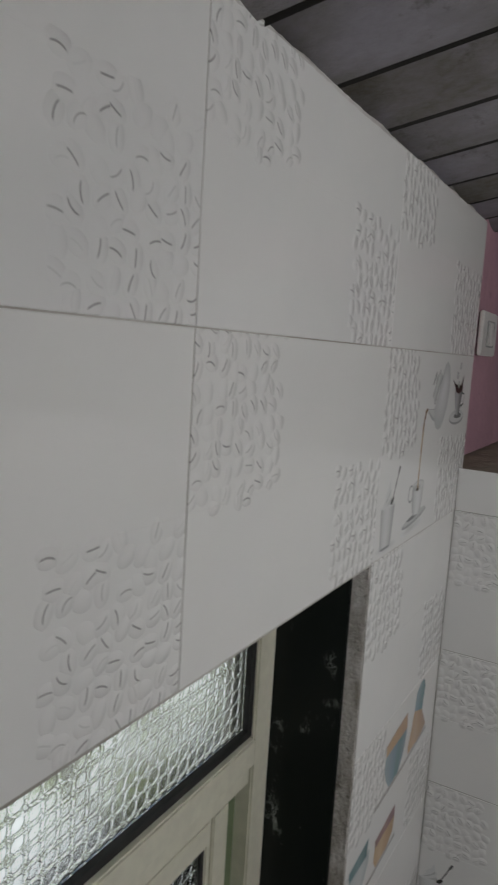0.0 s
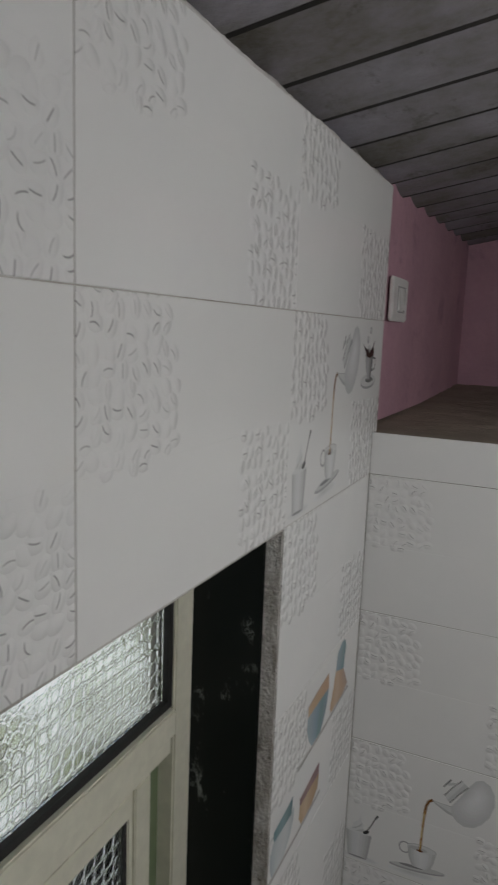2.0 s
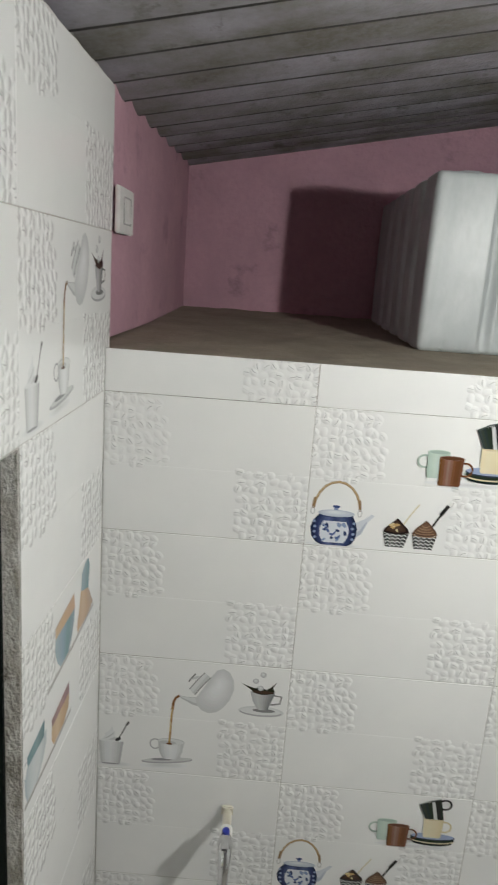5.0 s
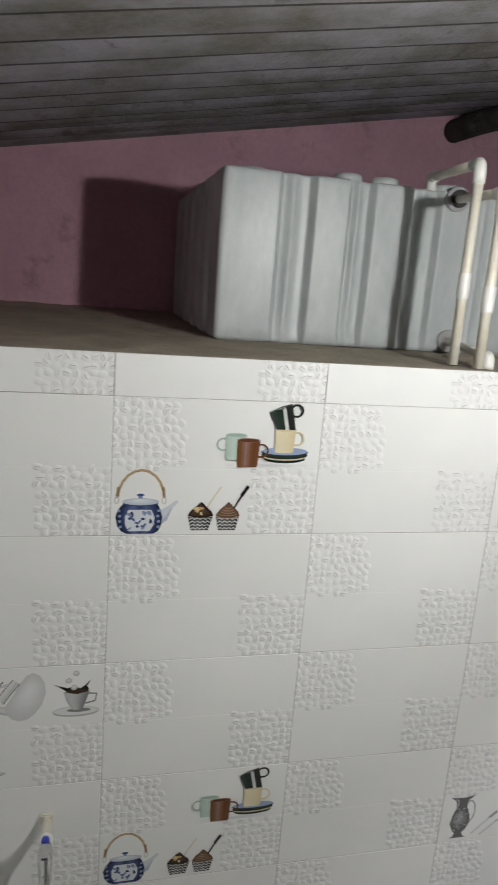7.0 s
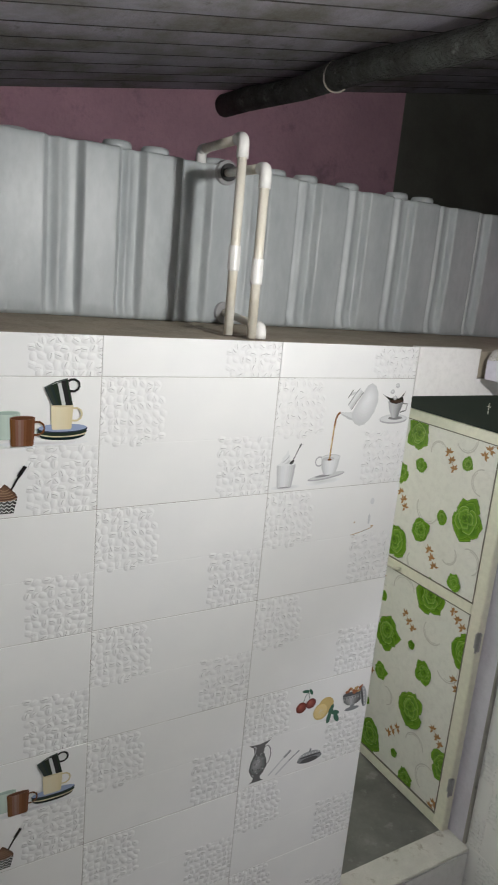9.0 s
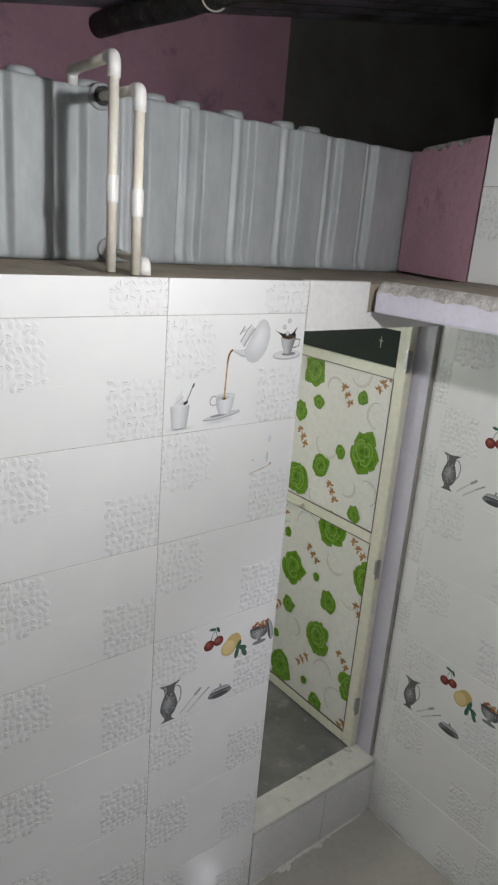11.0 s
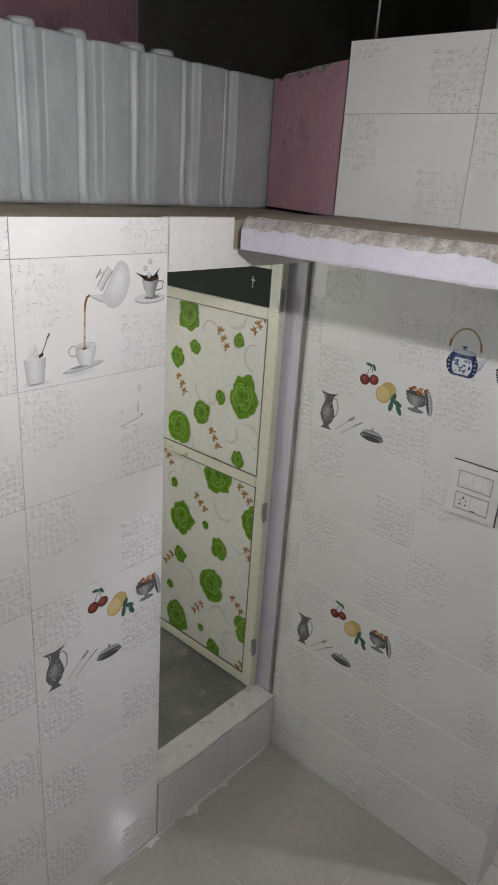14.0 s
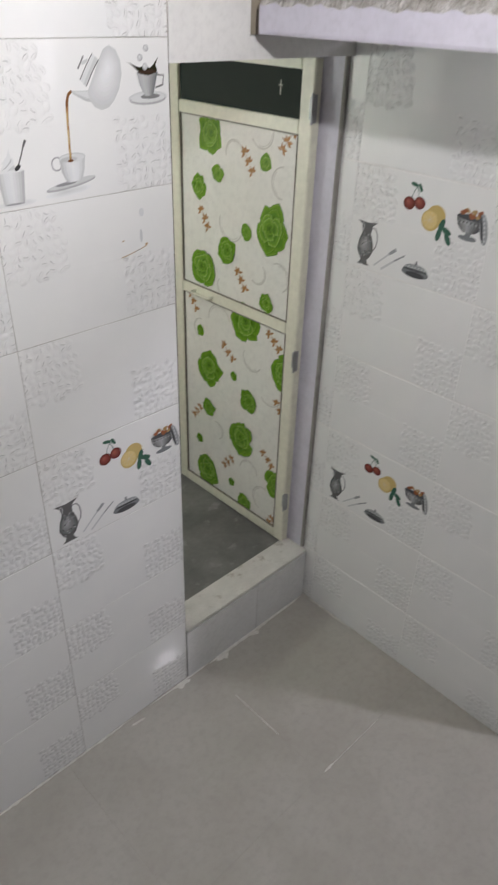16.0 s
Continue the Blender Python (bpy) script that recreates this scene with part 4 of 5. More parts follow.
RINGS = ((0.44, 1.75), (0.21, 1.69), (0.45, 1.51), (0.31, 1.37), (0.21, 1.38), (0.51, 1.13), (0.62, 1.06), (0.32, 1.03), (0.22, 0.93), (0.52, 0.62), (0.32, 0.51), (0.23, 0.41), (0.48, 1.27), (0.31, 1.83))


def floral_door():
    d = thing("door_1", "cream framed door with green rose panels, standing open", "door", (2.402, 0.105, 0.262), kind="structure")
    # leaf coordinates: u towards the hinges, v up from the bottom, front face towards the opening
    wide, tall = 0.665, 1.785
    t = Matrix.Rotation(radians(-90), 4, "Z")
    d.matrix_basis = Matrix.Translation((2.404, 0.100 + wide, 0.252)) @ t

    def bar(name, u0, u1, v0, v1, mat=CREAM, y0=0.0, y1=-0.034, bev=0.003, label=""):
        return part(name, box(wide - u1, wide - u0, min(-y0, -y1), max(-y0, -y1), v0, v1, bev), mat, d, label)

    bar("stile", 0.0, 0.052, 0.0, tall)
    bar("stile", wide - 0.048, wide, 0.0, tall)
    bar("bottom_rail", 0.0525, wide - 0.0485, 0.0, 0.046)
    bar("middle_rail", 0.0525, wide - 0.0485, 0.932, 0.974)
    bar("upper_rail", 0.0525, wide - 0.0485, 1.582, 1.622)
    bar("top_rail", 0.0525, wide - 0.0485, tall - 0.03, tall)
    bar("panel", 0.0525, wide - 0.0485, 1.6225, tall - 0.0305, SMOKED, -0.010, -0.016, 0, "dark green upper panel")
    for v0, v1 in ((0.0465, 0.9315), (0.9745, 1.5815)):
        p = bar("panel", 0.0525, wide - 0.0485, v0, v1, PANEL, -0.009, -0.020, 0, "ivory panel printed with green roses")
        bead = boxes((0.0485, wide - 0.0525, 0.002, 0.0088, v0, v0 + 0.0025), (0.0485, wide - 0.0525, 0.002, 0.0088, v1 - 0.0025, v1), (0.0485, 0.0525, 0.002, 0.0088, v0 + 0.0045, v1 - 0.0045), (wide - 0.0565, wide - 0.0525, 0.002, 0.0088, v0 + 0.0045, v1 - 0.0045))
        part("bead", bead, BEAD, p, "dark glazing bead")
        a = Art((0.053, wide - 0.057, v0 + 0.0045, v1 - 0.0045), 0.000003)
        for k, (y, z) in enumerate(RINGS):
            u, v = wide + 0.10 - y, z - 0.262
            rr = 0.040 + 0.010 * (k % 3)
            a.arc(RING, u, v, rr, rr, 20 + 70 * k, 200 + 70 * k, 0.005)
            a.arc(RING, u, v, rr * 0.86, rr * 0.86, 60 + 70 * k, 170 + 70 * k, 0.003)
        for k, (y, z) in enumerate(SPRIGS):
            sprig(a, wide + 0.10 - y, z - 0.262, k)
        for k, (y, z, r) in enumerate(ROSES):
            rose(a, wide + 0.10 - y, z - 0.262, r * 1.18, k)
        a.done("rose_print", p, "green roses and rust sprigs", (0, 0.0088, 0))
    part("pull_handle", tube(bent([(0.125, 0.002, 0.952), (0.125, -0.024, 0.952), (0.225, -0.024, 0.952), (0.225, 0.002, 0.952)], 0.012), 0.006), CREAM, d, "cream pull handle", True)
    for v in (0.18, 0.81, 1.62):
        h = part("hinge", boxes((wide + 0.001, wide + 0.010, -0.004, 0.008, v, v + 0.075), (wide - 0.012, wide + 0.0005, -0.003, -0.0006, v + 0.008, v + 0.067), bevel=0.001), STEEL, d, "dull steel hinge")
        part("hinge_pin", tube([(wide + 0.004, -0.008, v - 0.004), (wide + 0.004, -0.008, v + 0.079)], 0.004), STEEL, h)
    part("chalk_mark", boxes((wide - 0.143, wide - 0.14, 0.0092, 0.0097, 1.68, 1.72), (wide - 0.150, wide - 0.132, 0.0092, 0.0097, 1.705, 1.708)), PIPE, d, "small white mark")
    return d


floral_door()
joint = finish("corner_mortar", boxes((2.437, 2.4495, 0.0165, 0.0242, 0.262, 2.10), (2.4395, 2.4495, 0.0130, 0.0164, 0.262, 2.10)), CEMENT)
tagged(joint, "raw mortar joint between jamb and tiles", "joint", kind="structure")


# ---- water tank on the loft ----
def tank():
    w = thing("water_tank", "grey ribbed plastic water tank lying on the loft slab", "water tank", (0.73, 0.46, 2.187))
    L, D, H = 2.01, 0.93, 0.449
    grooves = ((0.154, 0.258), (0.350, 0.428), (0.533, 0.630), (0.730, 0.823), (0.922, 1.015), (1.116, 1.210), (1.308, 1.410), (1.520, 1.605), (1.718, 1.786))
    sides = ((0.13, 0.20), (0.30, 0.37), (0.47, 0.54), (0.64, 0.71))

    def groove(s, rows):
        for a, b in rows:
            if a < s < b:
                wall = min(1.0, min(s - a, b - s) / 0.014)
                rib = math.exp(-(((s - a) / (b - a) - 0.42) / 0.13) ** 2)
                return 0.026 * wall - 0.011 * rib
        return 0.0

    rc = 0.014
    n1, n2 = 520, 160
    outline = []
    for i in range(n1 + 1):
        s = rc + (L - 2 * rc) * i / n1
        outline.append((s, groove(s, grooves)))
    outline += [(L - rc + rc * math.sin(radians(18 * k)), rc - rc * math.cos(radians(18 * k))) for k in range(1, 5)]
    for i in range(n2 + 1):
        s = rc + (D - 2 * rc) * i / n2
        outline.append((L - groove(s, sides), s))
    outline += [(L - rc + rc * math.cos(radians(18 * k)), D - rc + rc * math.sin(radians(18 * k))) for k in range(1, 5)]
    for i in range(n1 + 1):
        s = L - rc - (L - 2 * rc) * i / n1
        outline.append((s, D - groove(s, grooves)))
    outline += [(rc - rc * math.sin(radians(18 * k)), D - rc + rc * math.cos(radians(18 * k))) for k in range(1, 5)]
    for i in range(n2 + 1):
        s = D - rc - (D - 2 * rc) * i / n2
        outline.append((groove(s, sides), s))
    outline += [(rc - rc * math.cos(radians(18 * k)), rc - rc * math.sin(radians(18 * k))) for k in range(1, 5)]
    bm = bmesh.new()
    rings = []
    for z, inset, keep in ((0.0, 0.008, 0.4), (0.012, 0.0, 0.5), (0.04, 0.0, 1.0), (0.2, -0.003, 1.0), (0.35, -0.002, 1.0), (H - 0.016, 0.0, 1.0), (H - 0.006, 0.0005, 0.95), (H - 0.002, 0.003, 0.9), (H, 0.008, 0.8)):
        ring = []
        for x, y in outline:
            cx, cy = min(max(x, 0.03), L - 0.03), min(max(y, 0.03), D - 0.03)
            px = 0.0 if x < 0.06 and 0.03 < y < D - 0.03 else (L if x > L - 0.06 and 0.03 < y < D - 0.03 else x)
            py = 0.0 if y < 0.06 and 0.03 < x < L - 0.03 else (D if y > D - 0.06 and 0.03 < x < L - 0.03 else y)
            qx, qy = px + (x - px) * keep, py + (y - py) * keep
            dx, dy = L / 2 - qx, D / 2 - qy
            qx += inset * (1 if dx > 0 else -1) * (1 if abs(dx) > L / 2 - 0.06 else 0)
            qy += inset * (1 if dy > 0 else -1) * (1 if abs(dy) > D / 2 - 0.06 else 0)
            ring.append(bm.verts.new((qx, qy, z)))
        rings.append(ring)
    n = len(outline)
    for a, b in zip(rings, rings[1:]):
        for k in range(n):
            bm.faces.new((a[k], a[(k + 1) % n], b[(k + 1) % n], b[k]))
    bm.faces.new(rings[0][::-1])
    bm.faces.new(rings[-1])
    body = part("tank_body", bm, TANK, w, smooth=True)
    for c in (0.09, 0.36, 0.47, 0.66, 0.86, 0.98, 1.145, 1.36, 1.48):
        r, h = 0.040, 0.3 if c < 0.1 else 1.0
        lug = tube([(c, 0.055, H - 0.004), (c, 0.055, H + 0.013 * h), (c, 0.055, H + 0.019 * h), (c, 0.055, H + 0.0205 * h)], [r, r * 0.97, r * 0.86, r * 0.4], 24)
        part("top_boss", lug, TANK, body, smooth=True)
    return w


tank()


# ---- supply pipes ----
def clamp_ring(name, place, axis, r, parent, mat=FITTING, half=0.022):
    p, d = Vector(place), Vector(axis)
    return part(name, tube([p - d * half, p - d * half * 0.9, p + d * half * 0.9, p + d * half], [r * 0.95, r, r, r * 0.95], 18), mat, parent, smooth=False)


def supply_pipe(label, foot, top, back, drop):
    w = thing("water_pipe", label, "pipe", (0, 0, 0), "supply pipes on the tank")
    f, tp, b = Vector(foot), Vector((foot[0], foot[1], top)), Vector(back)
    r = 0.0118
    part("riser", tube([f, Vector((f.x, f.y, top - 0.02))], r, 16), PIPE, w, "yellowed white pipe", True)
    part("elbow", tube(bent([(f.x, f.y, top - 0.045), tp, tp + (b - tp).normalized() * 0.045], 0.02), 0.0148, 16), FITTING, w, "white elbow", True)
    part("arm", tube([tp + (b - tp).normalized() * 0.03, b], r, 16), PIPE, w, smooth=True)
    clamp_ring("coupling", (f.x, f.y, 2.19 + (top - 2.19) * 0.40), (0, 0, 1), 0.0148, w, half=0.03)
    clamp_ring("glue_band", (f.x, f.y, top - 0.052), (0, 0, 1), 0.0112, w, YELLOW, 0.004)
    clamp_ring("glue_band", (f.x, f.y, 2.19 + (top - 2.19) * 0.40 - 0.036), (0, 0, 1), 0.0112, w, YELLOW, 0.004)
    if drop:
        part("elbow", tube(bent([b - (b - tp).normalized() * 0.03, b + (b - tp).normalized() * 0.012, b + (b - tp).normalized() * 0.012 - Vector((0, 0, drop))], 0.012), 0.0148, 16), FITTING, w, "white elbow", True)
    else:
        clamp_ring("flange", b, (0, 1, 0), 0.034, w, STEEL, 0.008)
        clamp_ring("nut", b - Vector((0, 0.014, 0)), (0, 1, 0), 0.024, w, DARK, 0.006)
    return w


supply_pipe("white pipe rising from the slab over the tank top", (1.264, 0.125, 2.187), 2.650, (1.334, 0.490, 2.672), 0.05)
supply_pipe("white pipe rising from the slab into the tank side", (1.296, 0.064, 2.187), 2.582, (1.395, 0.452, 2.615), 0)
outlet = thing("outlet_pipe", "short white outlet pipe at the foot of the tank", "pipe", (0, 0, 0), "supply pipes on the tank")
part("arm", tube([(1.330, 0.080, 2.214), (1.424, 0.452, 2.222)], 0.0108, 16), PIPE, outlet, smooth=True)
part("elbow", tube(bent([(1.334, 0.105, 2.214), (1.326, 0.072, 2.214), (1.326, 0.072, 2.186)], 0.015), 0.0148, 16), FITTING, outlet, "white elbow", True)
clamp_ring("flange", (1.424, 0.452, 2.222), (0, 1, 0), 0.032, outlet, STEEL, 0.008)

# ---- roof pole, pink stub wall, wires ----
pole = thing("roof_pole", "blackened round roof pole under the cement sheets", "pole")
rnd = random.Random(2)
pts = [(1.865 + 0.008 * math.sin(k * 0.9), 1.42 - k * 0.2, 3.024 - 0.0075 * k + 0.006 * math.sin(k * 1.7)) for k in range(21)]
part("shaft", tube(pts, [0.043 + rnd.uniform(-0.002, 0.003) for _ in pts], 18), POLE, pole, smooth=True)
part("wire_tie", tube([(1.865 + 0.047 * math.cos(a), 0.63 + 0.006 * math.sin(2 * a), 2.995 + 0.047 * math.sin(a)) for a in (2 * math.pi * k / 24 for k in range(25))], 0.0028, 6), PIPE, pole, "pale wire tie", True)


def stub_wall():
    """Low pink wall beside the tank with a broken top."""
    bm = bmesh.new()
    rnd = random.Random(11)
    n = 26
    fa, fb = Vector((2.488, -0.020)), Vector((2.686, 0.440))
    off = Vector((0.11, -0.044))
    low, high, back, backlow = [], [], [], []
    for i in range(n + 1):
        p = fa + (fb - fa) * (i / n)
        h = 2.645 + (0.0 if i < 6 else rnd.uniform(-0.022, 0.004)) - 0.012 * max(0, i - 5) / n
        low.append(bm.verts.new((p.x, p.y, 2.196)))
        high.append(bm.verts.new((p.x, p.y, h)))
        q = p + off
        back.append(bm.verts.new((q.x, q.y, h + rnd.uniform(-0.01, 0.035))))
        backlow.append(bm.verts.new((q.x, q.y, 2.196)))
    for k in range(n):
        bm.faces.new((low[k], low[k + 1], high[k + 1], high[k]))
        f = bm.faces.new((high[k], high[k + 1], back[k + 1], back[k]))
        f.material_index = 1
        bm.faces.new((back[k], back[k + 1], backlow[k + 1], backlow[k]))
    bm.faces.new((low[0], high[0], back[0], backlow[0]))
    bm.faces.new((low[-1], high[-1], back[-1], backlow[-1]))
    return finish("wall_stub", bm, [PINK, RAW])


tagged(stub_wall(), "low pink wall with a broken cement top", "wall", kind="structure")
for y, x in ((-0.100, 2.50), (-0.485, 2.47)):
    tagged(finish("hanging_wire", tube([(x, y, 2.668), (x + 0.01, y + 0.006, 2.9), (x + 0.02, y + 0.01, roof_z(x, y) - 0.02)], 0.004, 8), STEEL, smooth=True), "thin pale wire running up to the roof", "wire", "wires above the parapet")


# ---- switches and tap ----
def rocker(parent, u0, u1, v0, v1, y=-0.010):
    bm = box(u0, u1, y - 0.004, y, v0, v1, 0.001)
    for v in bm.verts:
        if v.co.y < y - 0.002 and v.co.z > (v0 + v1) / 2:
            v.co.y += 0.0028
    return part("rocker", bm, PLASTIC, parent)


def switch_board():
    w = thing("switch_board", "square white switch board with sockets on the tiles", "switch")
    w.matrix_basis = Matrix.Translation((2.449, -0.596, 1.368)) @ Matrix.Rotation(radians(-90), 4, "Z")
    a, b = 0.156, 0.174
    # dark sheet a little larger than the plate, drawn as its shadow outline
    part("plate_shade_rim", box(-0.0015, a + 0.0015, -0.004, -0.0006, -0.0015, b + 0.0015), DARK, w, "dark rim painting the shadow line round the plate")
    part("cover_plate", box(0, a, -0.011, -0.0045, 0, b, 0.002), PLASTIC, w)
    for v0, sockets in ((0.092, 0), (0.022, 1)):
        fr = part("module_frame", boxes((0.024, a - 0.024, -0.0125, -0.0105, v0, v0 + 0.003), (0.024, a - 0.024, -0.0125, -0.0105, v0 + 0.053, v0 + 0.056), (0.024, 0.027, -0.0125, -0.0105, v0 + 0.0031, v0 + 0.0529), (a - 0.027, a - 0.024, -0.0125, -0.0105, v0 + 0.0031, v0 + 0.0529)), plain("grey_module_edge", (0.42, 0.42, 0.42), 0.4), w)
        part("insert", box(0.028, 0.076, -0.0135, -0.0105, v0 + 0.004, v0 + 0.052, 0.001), PLASTIC, fr)
        if sockets:
            holes = bmesh.new()
            for u, v, r in ((0.052, 0.041, 0.0036), (0.043, 0.032, 0.0026), (0.061, 0.032, 0.0026), (0.043, 0.018, 0.003), (0.061, 0.018, 0.003)):
                tube([(u, -0.0139, v0 + v), (u, -0.013, v0 + v)], r, 10, holes)
            part("socket_hole", holes, DARK, fr, "dark socket holes")
            part("insert", box(0.078, a - 0.028, -0.0135, -0.0105, v0 + 0.004, v0 + 0.052, 0.001), PLASTIC, fr)
            part("indicator", box(0.080, 0.096, -0.0142, -0.0137, v0 + 0.006, v0 + 0.0085), DARK, fr)
        else:
            for u0 in (0.078, 0.103):
                rocker(fr, u0, u0 + 0.022, v0 + 0.008, v0 + 0.046, -0.0105)
    return w


switch_board()
loft_switch = thing("light_switch", "small white light switch on the pink wall", "switch")
loft_switch.matrix_basis = Matrix.Translation((-0.0148, 0.180, 2.419)) @ Matrix.Rotation(radians(90), 4, "Z")
part("cover_plate", box(0, 0.150, -0.012, -0.001, 0, 0.100, 0.003), PLASTIC, loft_switch)
part("module_frame", boxes((0.04, 0.112, -0.0145, -0.0125, 0.02, 0.023), (0.04, 0.112, -0.0145, -0.0125, 0.077, 0.080), (0.04, 0.043, -0.0145, -0.0125, 0.0231, 0.0769), (0.109, 0.112, -0.0145, -0.0125, 0.0231, 0.0769)), plain("grey_switch_edge", (0.40, 0.40, 0.40), 0.4), loft_switch)
rocker(loft_switch, 0.046, 0.074, 0.026, 0.074, -0.0125)
rocker(loft_switch, 0.078, 0.106, 0.026, 0.074, -0.0125)


def tap():
    w = thing("tap", "white pipe tap with a chrome body and blue cap", "tap", (0.330, 0.0, 1.115))
    part("wall_socket", box(-0.014, 0.014, -0.012, -0.0006, -0.012, 0.014, 0.003), PIPE, w, "cream square wall socket")
    part("nipple", tube([(0, -0.008, 0), (0.001, -0.04, -0.001), (0.002, -0.066, -0.002)], 0.0105, 14), PIPE, w, smooth=True)
    part("collar", tube([(0.002, -0.058, -0.002), (0.002, -0.082, -0.003)], 0.014, 14), FITTING, w, smooth=False)
    body = part("tap_body", tube([(0.002, -0.080, -0.003), (0.002, -0.096, -0.003), (0.003, -0.116, -0.010), (0.003, -0.130, -0.030), (0.003, -0.134, -0.062), (0.003, -0.134, -0.105)], [0.013, 0.017, 0.0155, 0.013, 0.0115, 0.012], 16), CHROME, w, "chrome tap body", True)
    part("stem", tube([(0.002, -0.098, 0.008), (0.002, -0.098, 0.022)], 0.008, 12), CHROME, body, smooth=True)
    part("lever", boxes((-0.007, 0.011, -0.150, -0.092, 0.0222, 0.029), bevel=0.003), CHROME, w, "chrome lever")
    part("cap", tube([(0.002, -0.098, 0.0295), (0.002, -0.098, 0.034)], [0.009, 0.007], 14), BLUE, w, "blue cap", True)
    return w


tap()

# ---- tiles ----
GAP = 0.0013
tile_meshes = {}


def tile_mesh(u0, u1, v0, v1):
    key = tuple(round(v, 3) for v in (u0, u1, v0, v1))
    if key not in tile_meshes:
        bm = box(u0, u1, -0.0075, -0.0002, v0, v1)
        front = [e for e in bm.edges if all(v.co.y < -0.004 for v in e.verts)]
        bmesh.ops.bevel(bm, geom=front, offset=0.0007, segments=1, affect="EDGES")
        me = bpy.data.meshes.new("tile")
        bmesh.ops.recalc_face_normals(bm, faces=bm.faces)
        bm.to_mesh(me)
        bm.free()
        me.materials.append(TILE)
        tile_meshes[key] = me
    return tile_meshes[key]


def lay(parent, m, cols, rows, region, pictures=None, over=0.0):
    """Tiles under parent. m carries (u, out, v) to the world; region: rectangles to be covered."""
    arts = {}
    for c, u in enumerate(cols):
        for r, v in enumerate(rows):
            for a0, a1, b0, b1 in region:
                x0, x1 = max(u, a0), min(u + COL + (over if c == 0 else 0.0), a1)
                y0, y1 = max(v, b0), min(v + ROW, b1)
                if x1 - x0 < 0.012 or y1 - y0 < 0.012:
                    continue
                ob = new("tile", tile_mesh(x0 - u + GAP / 2, x1 - u - GAP / 2, y0 - v + GAP / 2, y1 - v - GAP / 2))
                ob.parent = parent
                lift = random.uniform(-0.0004, 0.0004)
                ob.matrix_basis = m @ Matrix.Translation((u, lift, v))
                make = (pictures or {}).get((c, r))
                if make:
                    if make not in arts:
                        art, label = make()
                        arts[make] = (art.done("picture", ob, label, (0, -0.0077, 0)), label)
                    else:
                        pic = new("picture", arts[make][0].data)
                        pic.parent = ob
                        pic["label"] = arts[make][1]


random.seed(7)
flat = Matrix.Translation((0, 0.0078, 0))
turn_w = Matrix.Translation((0.0082, 0, 0)) @ Matrix.Rotation(radians(90), 4, "Z")
turn_e = Matrix.Translation((2.4578, 0, 0)) @ Matrix.Rotation(radians(-90), 4, "Z")
lay(wall_north, flat, [COL * k for k in range(4)], [TOP - ROW * k for k in range(8)], [(0.016, 1.80, 0.0, 2.188)], {(1, 1): kettle_art, (1, 4): kettle_art, (0, 3): pouring_art, (3, 1): pouring_art, (3, 4): fruit_art, (3, 2): scrape_art})
# the west wall's tiles are a size larger
BIG = 1.05
turn_w = turn_w @ Matrix.Translation((0, 0, TOP)) @ Matrix.Diagonal((BIG, 1, BIG, 1)) @ Matrix.Translation((0, 0, -TOP))


def west(u0, u1, v0, v1):
    return (u0 / BIG, u1 / BIG, TOP + (v0 - TOP) / BIG, TOP + (v1 - TOP) / BIG)


lay(wall_west, turn_w, [-COL * k for k in range(1, 7)], [TOP, TOP + ROW], [west(-2.60, 0.038, TOP, 2.680)], {(0, 0): pouring_art}, 0.037)
lay(wall_west, turn_w, [-COL], [TOP - ROW * k for k in range(1, 8)], [west(-0.4725, 0.0, 0.0, TOP)], {(0, 0): None, (0, 1): bowls_art})
lay(wall_west, turn_w, [-COL * k for k in range(2, 7)], [TOP - ROW * k for k in range(1, 8)], [west(-2.60, -1.30, 0.0, TOP), west(-1.30, -0.4725, 0.0, 0.95)])
lay(wall_east, turn_e, [0.05 - COL, 0.05, 0.50], [1.785 + 0.002 + 0.304 * 1 - 0.304 * k for k in range(8)], [(-0.024, 0.955, 0.0, 2.10)], {(1, 2): fruit_art, (1, 5): fruit_art, (2, 1): kettle_art})
lay(upper_east, turn_e, [0.030 + COL * k for k in range(6)], [2.492 - ROW, 2.492], [(0.050, 2.5, 2.2, 2.686)])

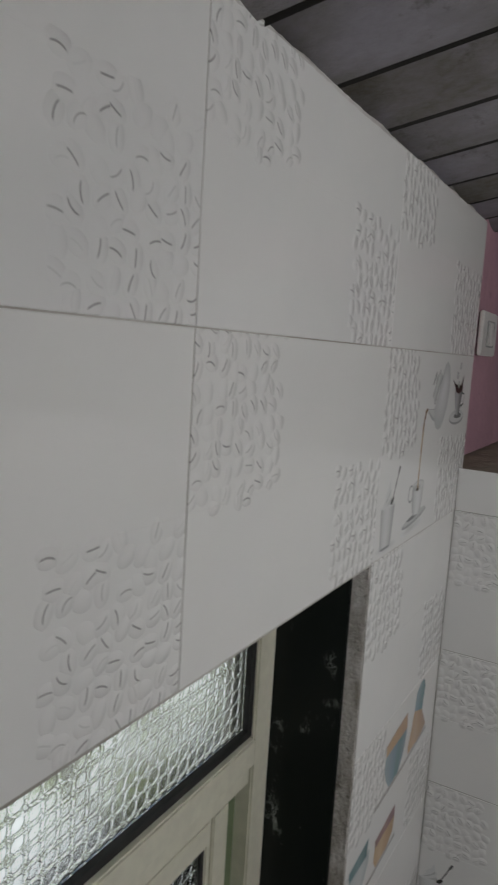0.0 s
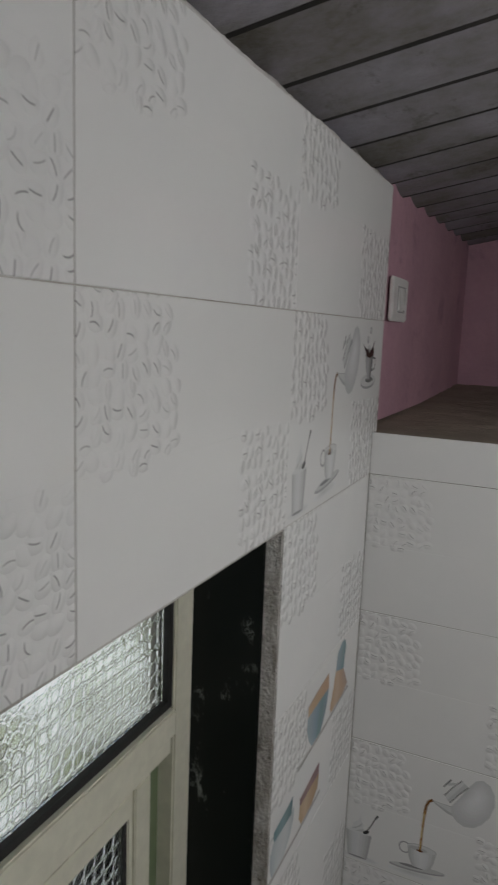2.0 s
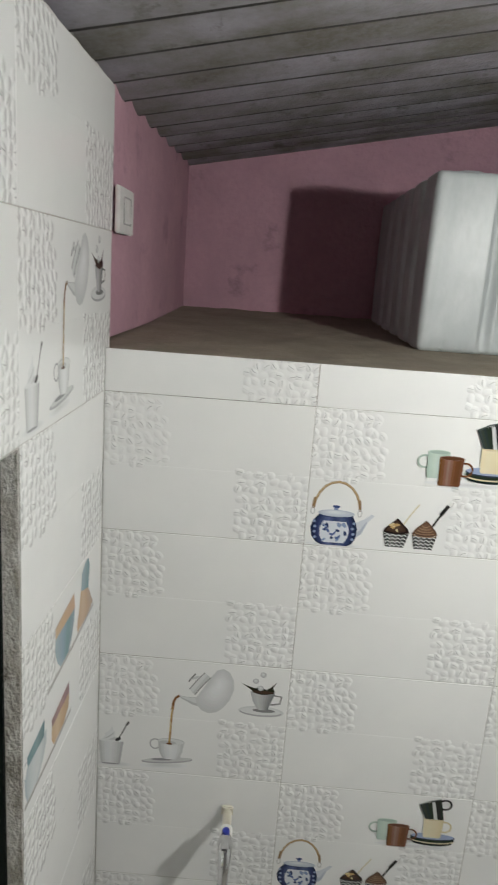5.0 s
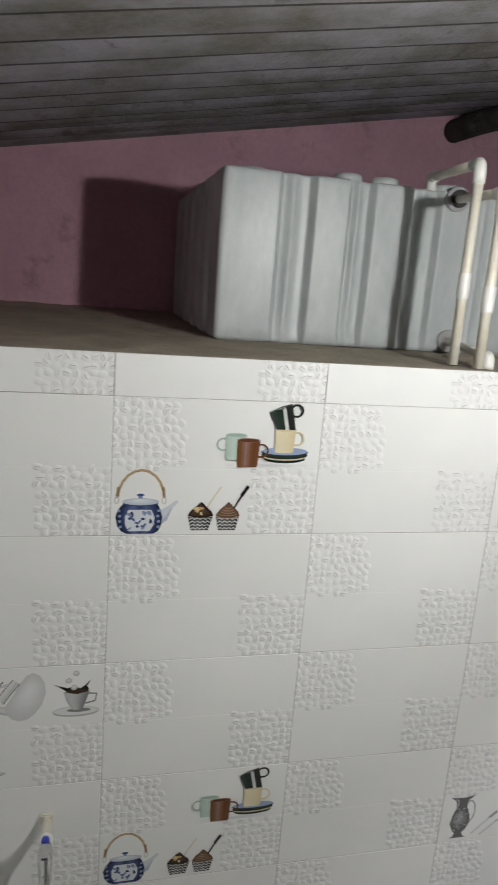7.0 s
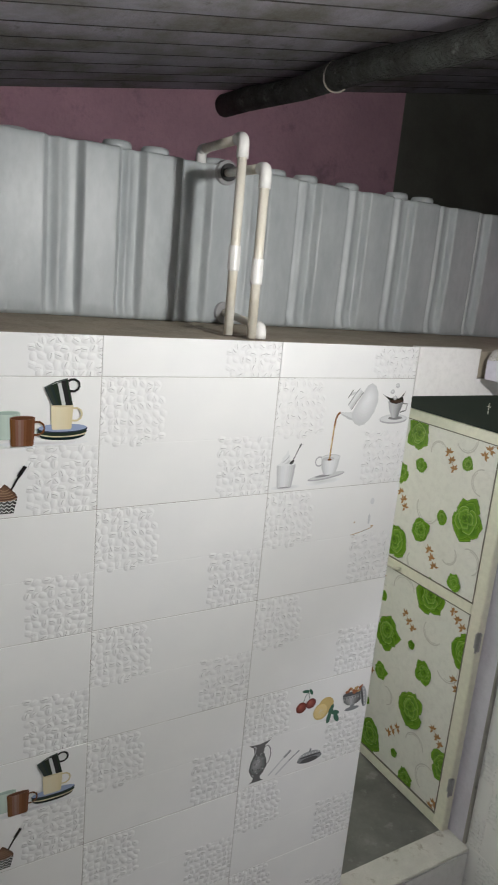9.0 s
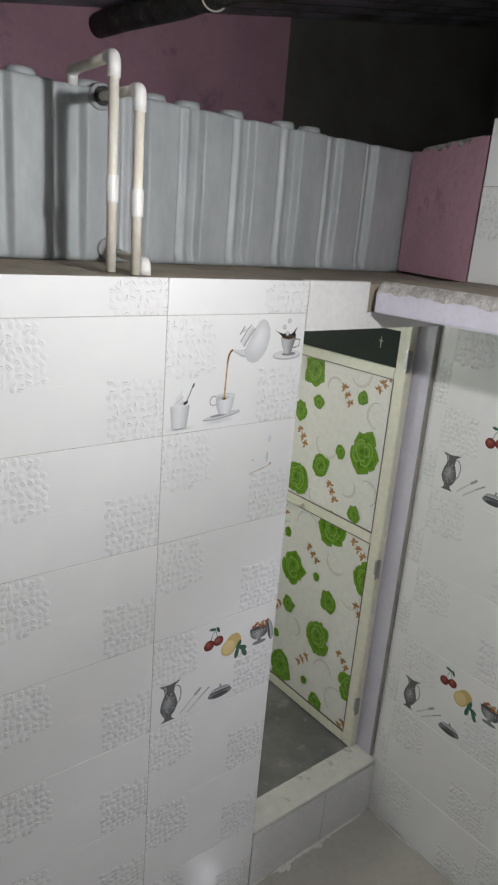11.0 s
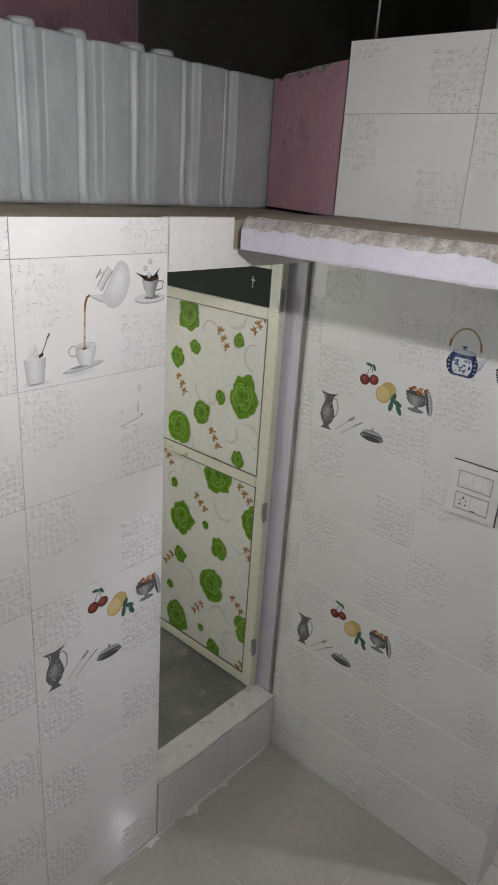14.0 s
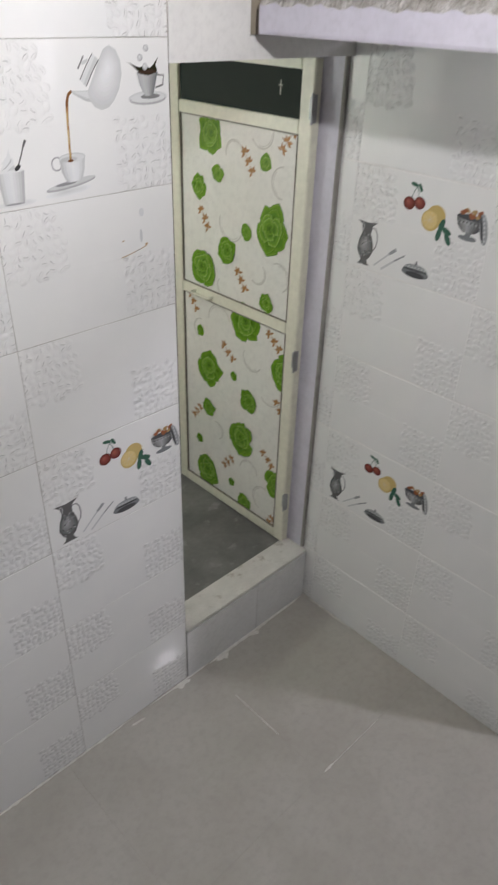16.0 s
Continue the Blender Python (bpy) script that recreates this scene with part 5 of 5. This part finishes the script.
def floor_tiles():
    rnd = random.Random(9)
    for x0 in (0.0785, 0.6785, 1.2785, 1.8785, 2.4785):
        for y0 in (-0.61 + 0.6 * k for k in range(-3, 2)):
            a0, a1, b0, b1 = max(x0, -0.22) , min(x0 + 0.6, 2.59), max(y0, -2.6), min(y0 + 0.6, 0.10)
            if x0 < 0.1:
                a0 = -0.2
            if a1 - a0 < 0.02 or b1 - b0 < 0.02:
                continue
            bm = box(a0 + 0.00015, a1 - 0.00015, b0 + 0.00015, b1 - 0.00015, -0.0035, 0.0)
            part("floor_tile", bm, FLOOR, floor)


floor_tiles()


# ---- grout left over on the floor ----
def smear(name, label, path, width, seed, ragged=0.6):
    """A thin crust of dried grout along a line, ragged on both sides."""
    rnd = random.Random(seed)
    bm = bmesh.new()
    (x0, y0), (x1, y1) = path
    run = Vector((x1 - x0, y1 - y0, 0))
    side = Vector((-run.y, run.x, 0)).normalized()
    n = max(6, int(run.length / 0.012))
    rows = []
    for i in range(n + 1):
        p = Vector((x0, y0, 0)) + run * (i / n)
        fade = min(1.0, 6 * min(i, n - i) / n + 0.15)
        w0, w1 = (width * fade * (1 - ragged + 2 * ragged * rnd.random() * rnd.random()) for _ in range(2))
        rows.append([bm.verts.new(p - side * w0 + Vector((0, 0, 0.0003))), bm.verts.new(p + Vector((0, 0, 0.0022))), bm.verts.new(p + side * w1 + Vector((0, 0, 0.0003)))])
    for a, b in zip(rows, rows[1:]):
        for k in range(2):
            bm.faces.new((a[k], a[k + 1], b[k + 1], b[k]))
    return tagged(finish(name, bm, GROUT_WHITE), label, "grout", kind="structure")


GROUT_WHITE = worn("dried_white_grout", (0.70, 0.69, 0.65), (0.58, 0.56, 0.51), 0.85, 20, 120, 0.5, 0.002)
for k, (path, width) in enumerate((
        (((1.90, -0.012), (2.43, -0.010)), 0.010), (((1.62, -0.006), (1.90, -0.008)), 0.005), (((0.70, -0.004), (1.55, -0.004)), 0.006),
        (((2.446, -0.02), (2.446, -0.28)), 0.004), (((1.93, -0.022), (1.99, -0.026)), 0.014), (((1.74, -0.012), (1.80, -0.018)), 0.013),
        (((1.52, -0.030), (1.575, -0.034)), 0.006), (((2.12, -0.022), (2.16, -0.026)), 0.010))):
    smear("grout_line", "dried white grout along the foot of the tiles", path, width, k)
for k, (path, width) in enumerate((
        (((1.8785, -0.185), (1.8785, -0.41)), 0.0022), (((1.90, -0.61), (2.19, -0.61)), 0.0017), (((1.89, -0.61), (1.94, -0.61)), 0.0042))):
    smear("joint_grout", "white grout standing in the floor joint", path, width, 20 + k, 0.4)
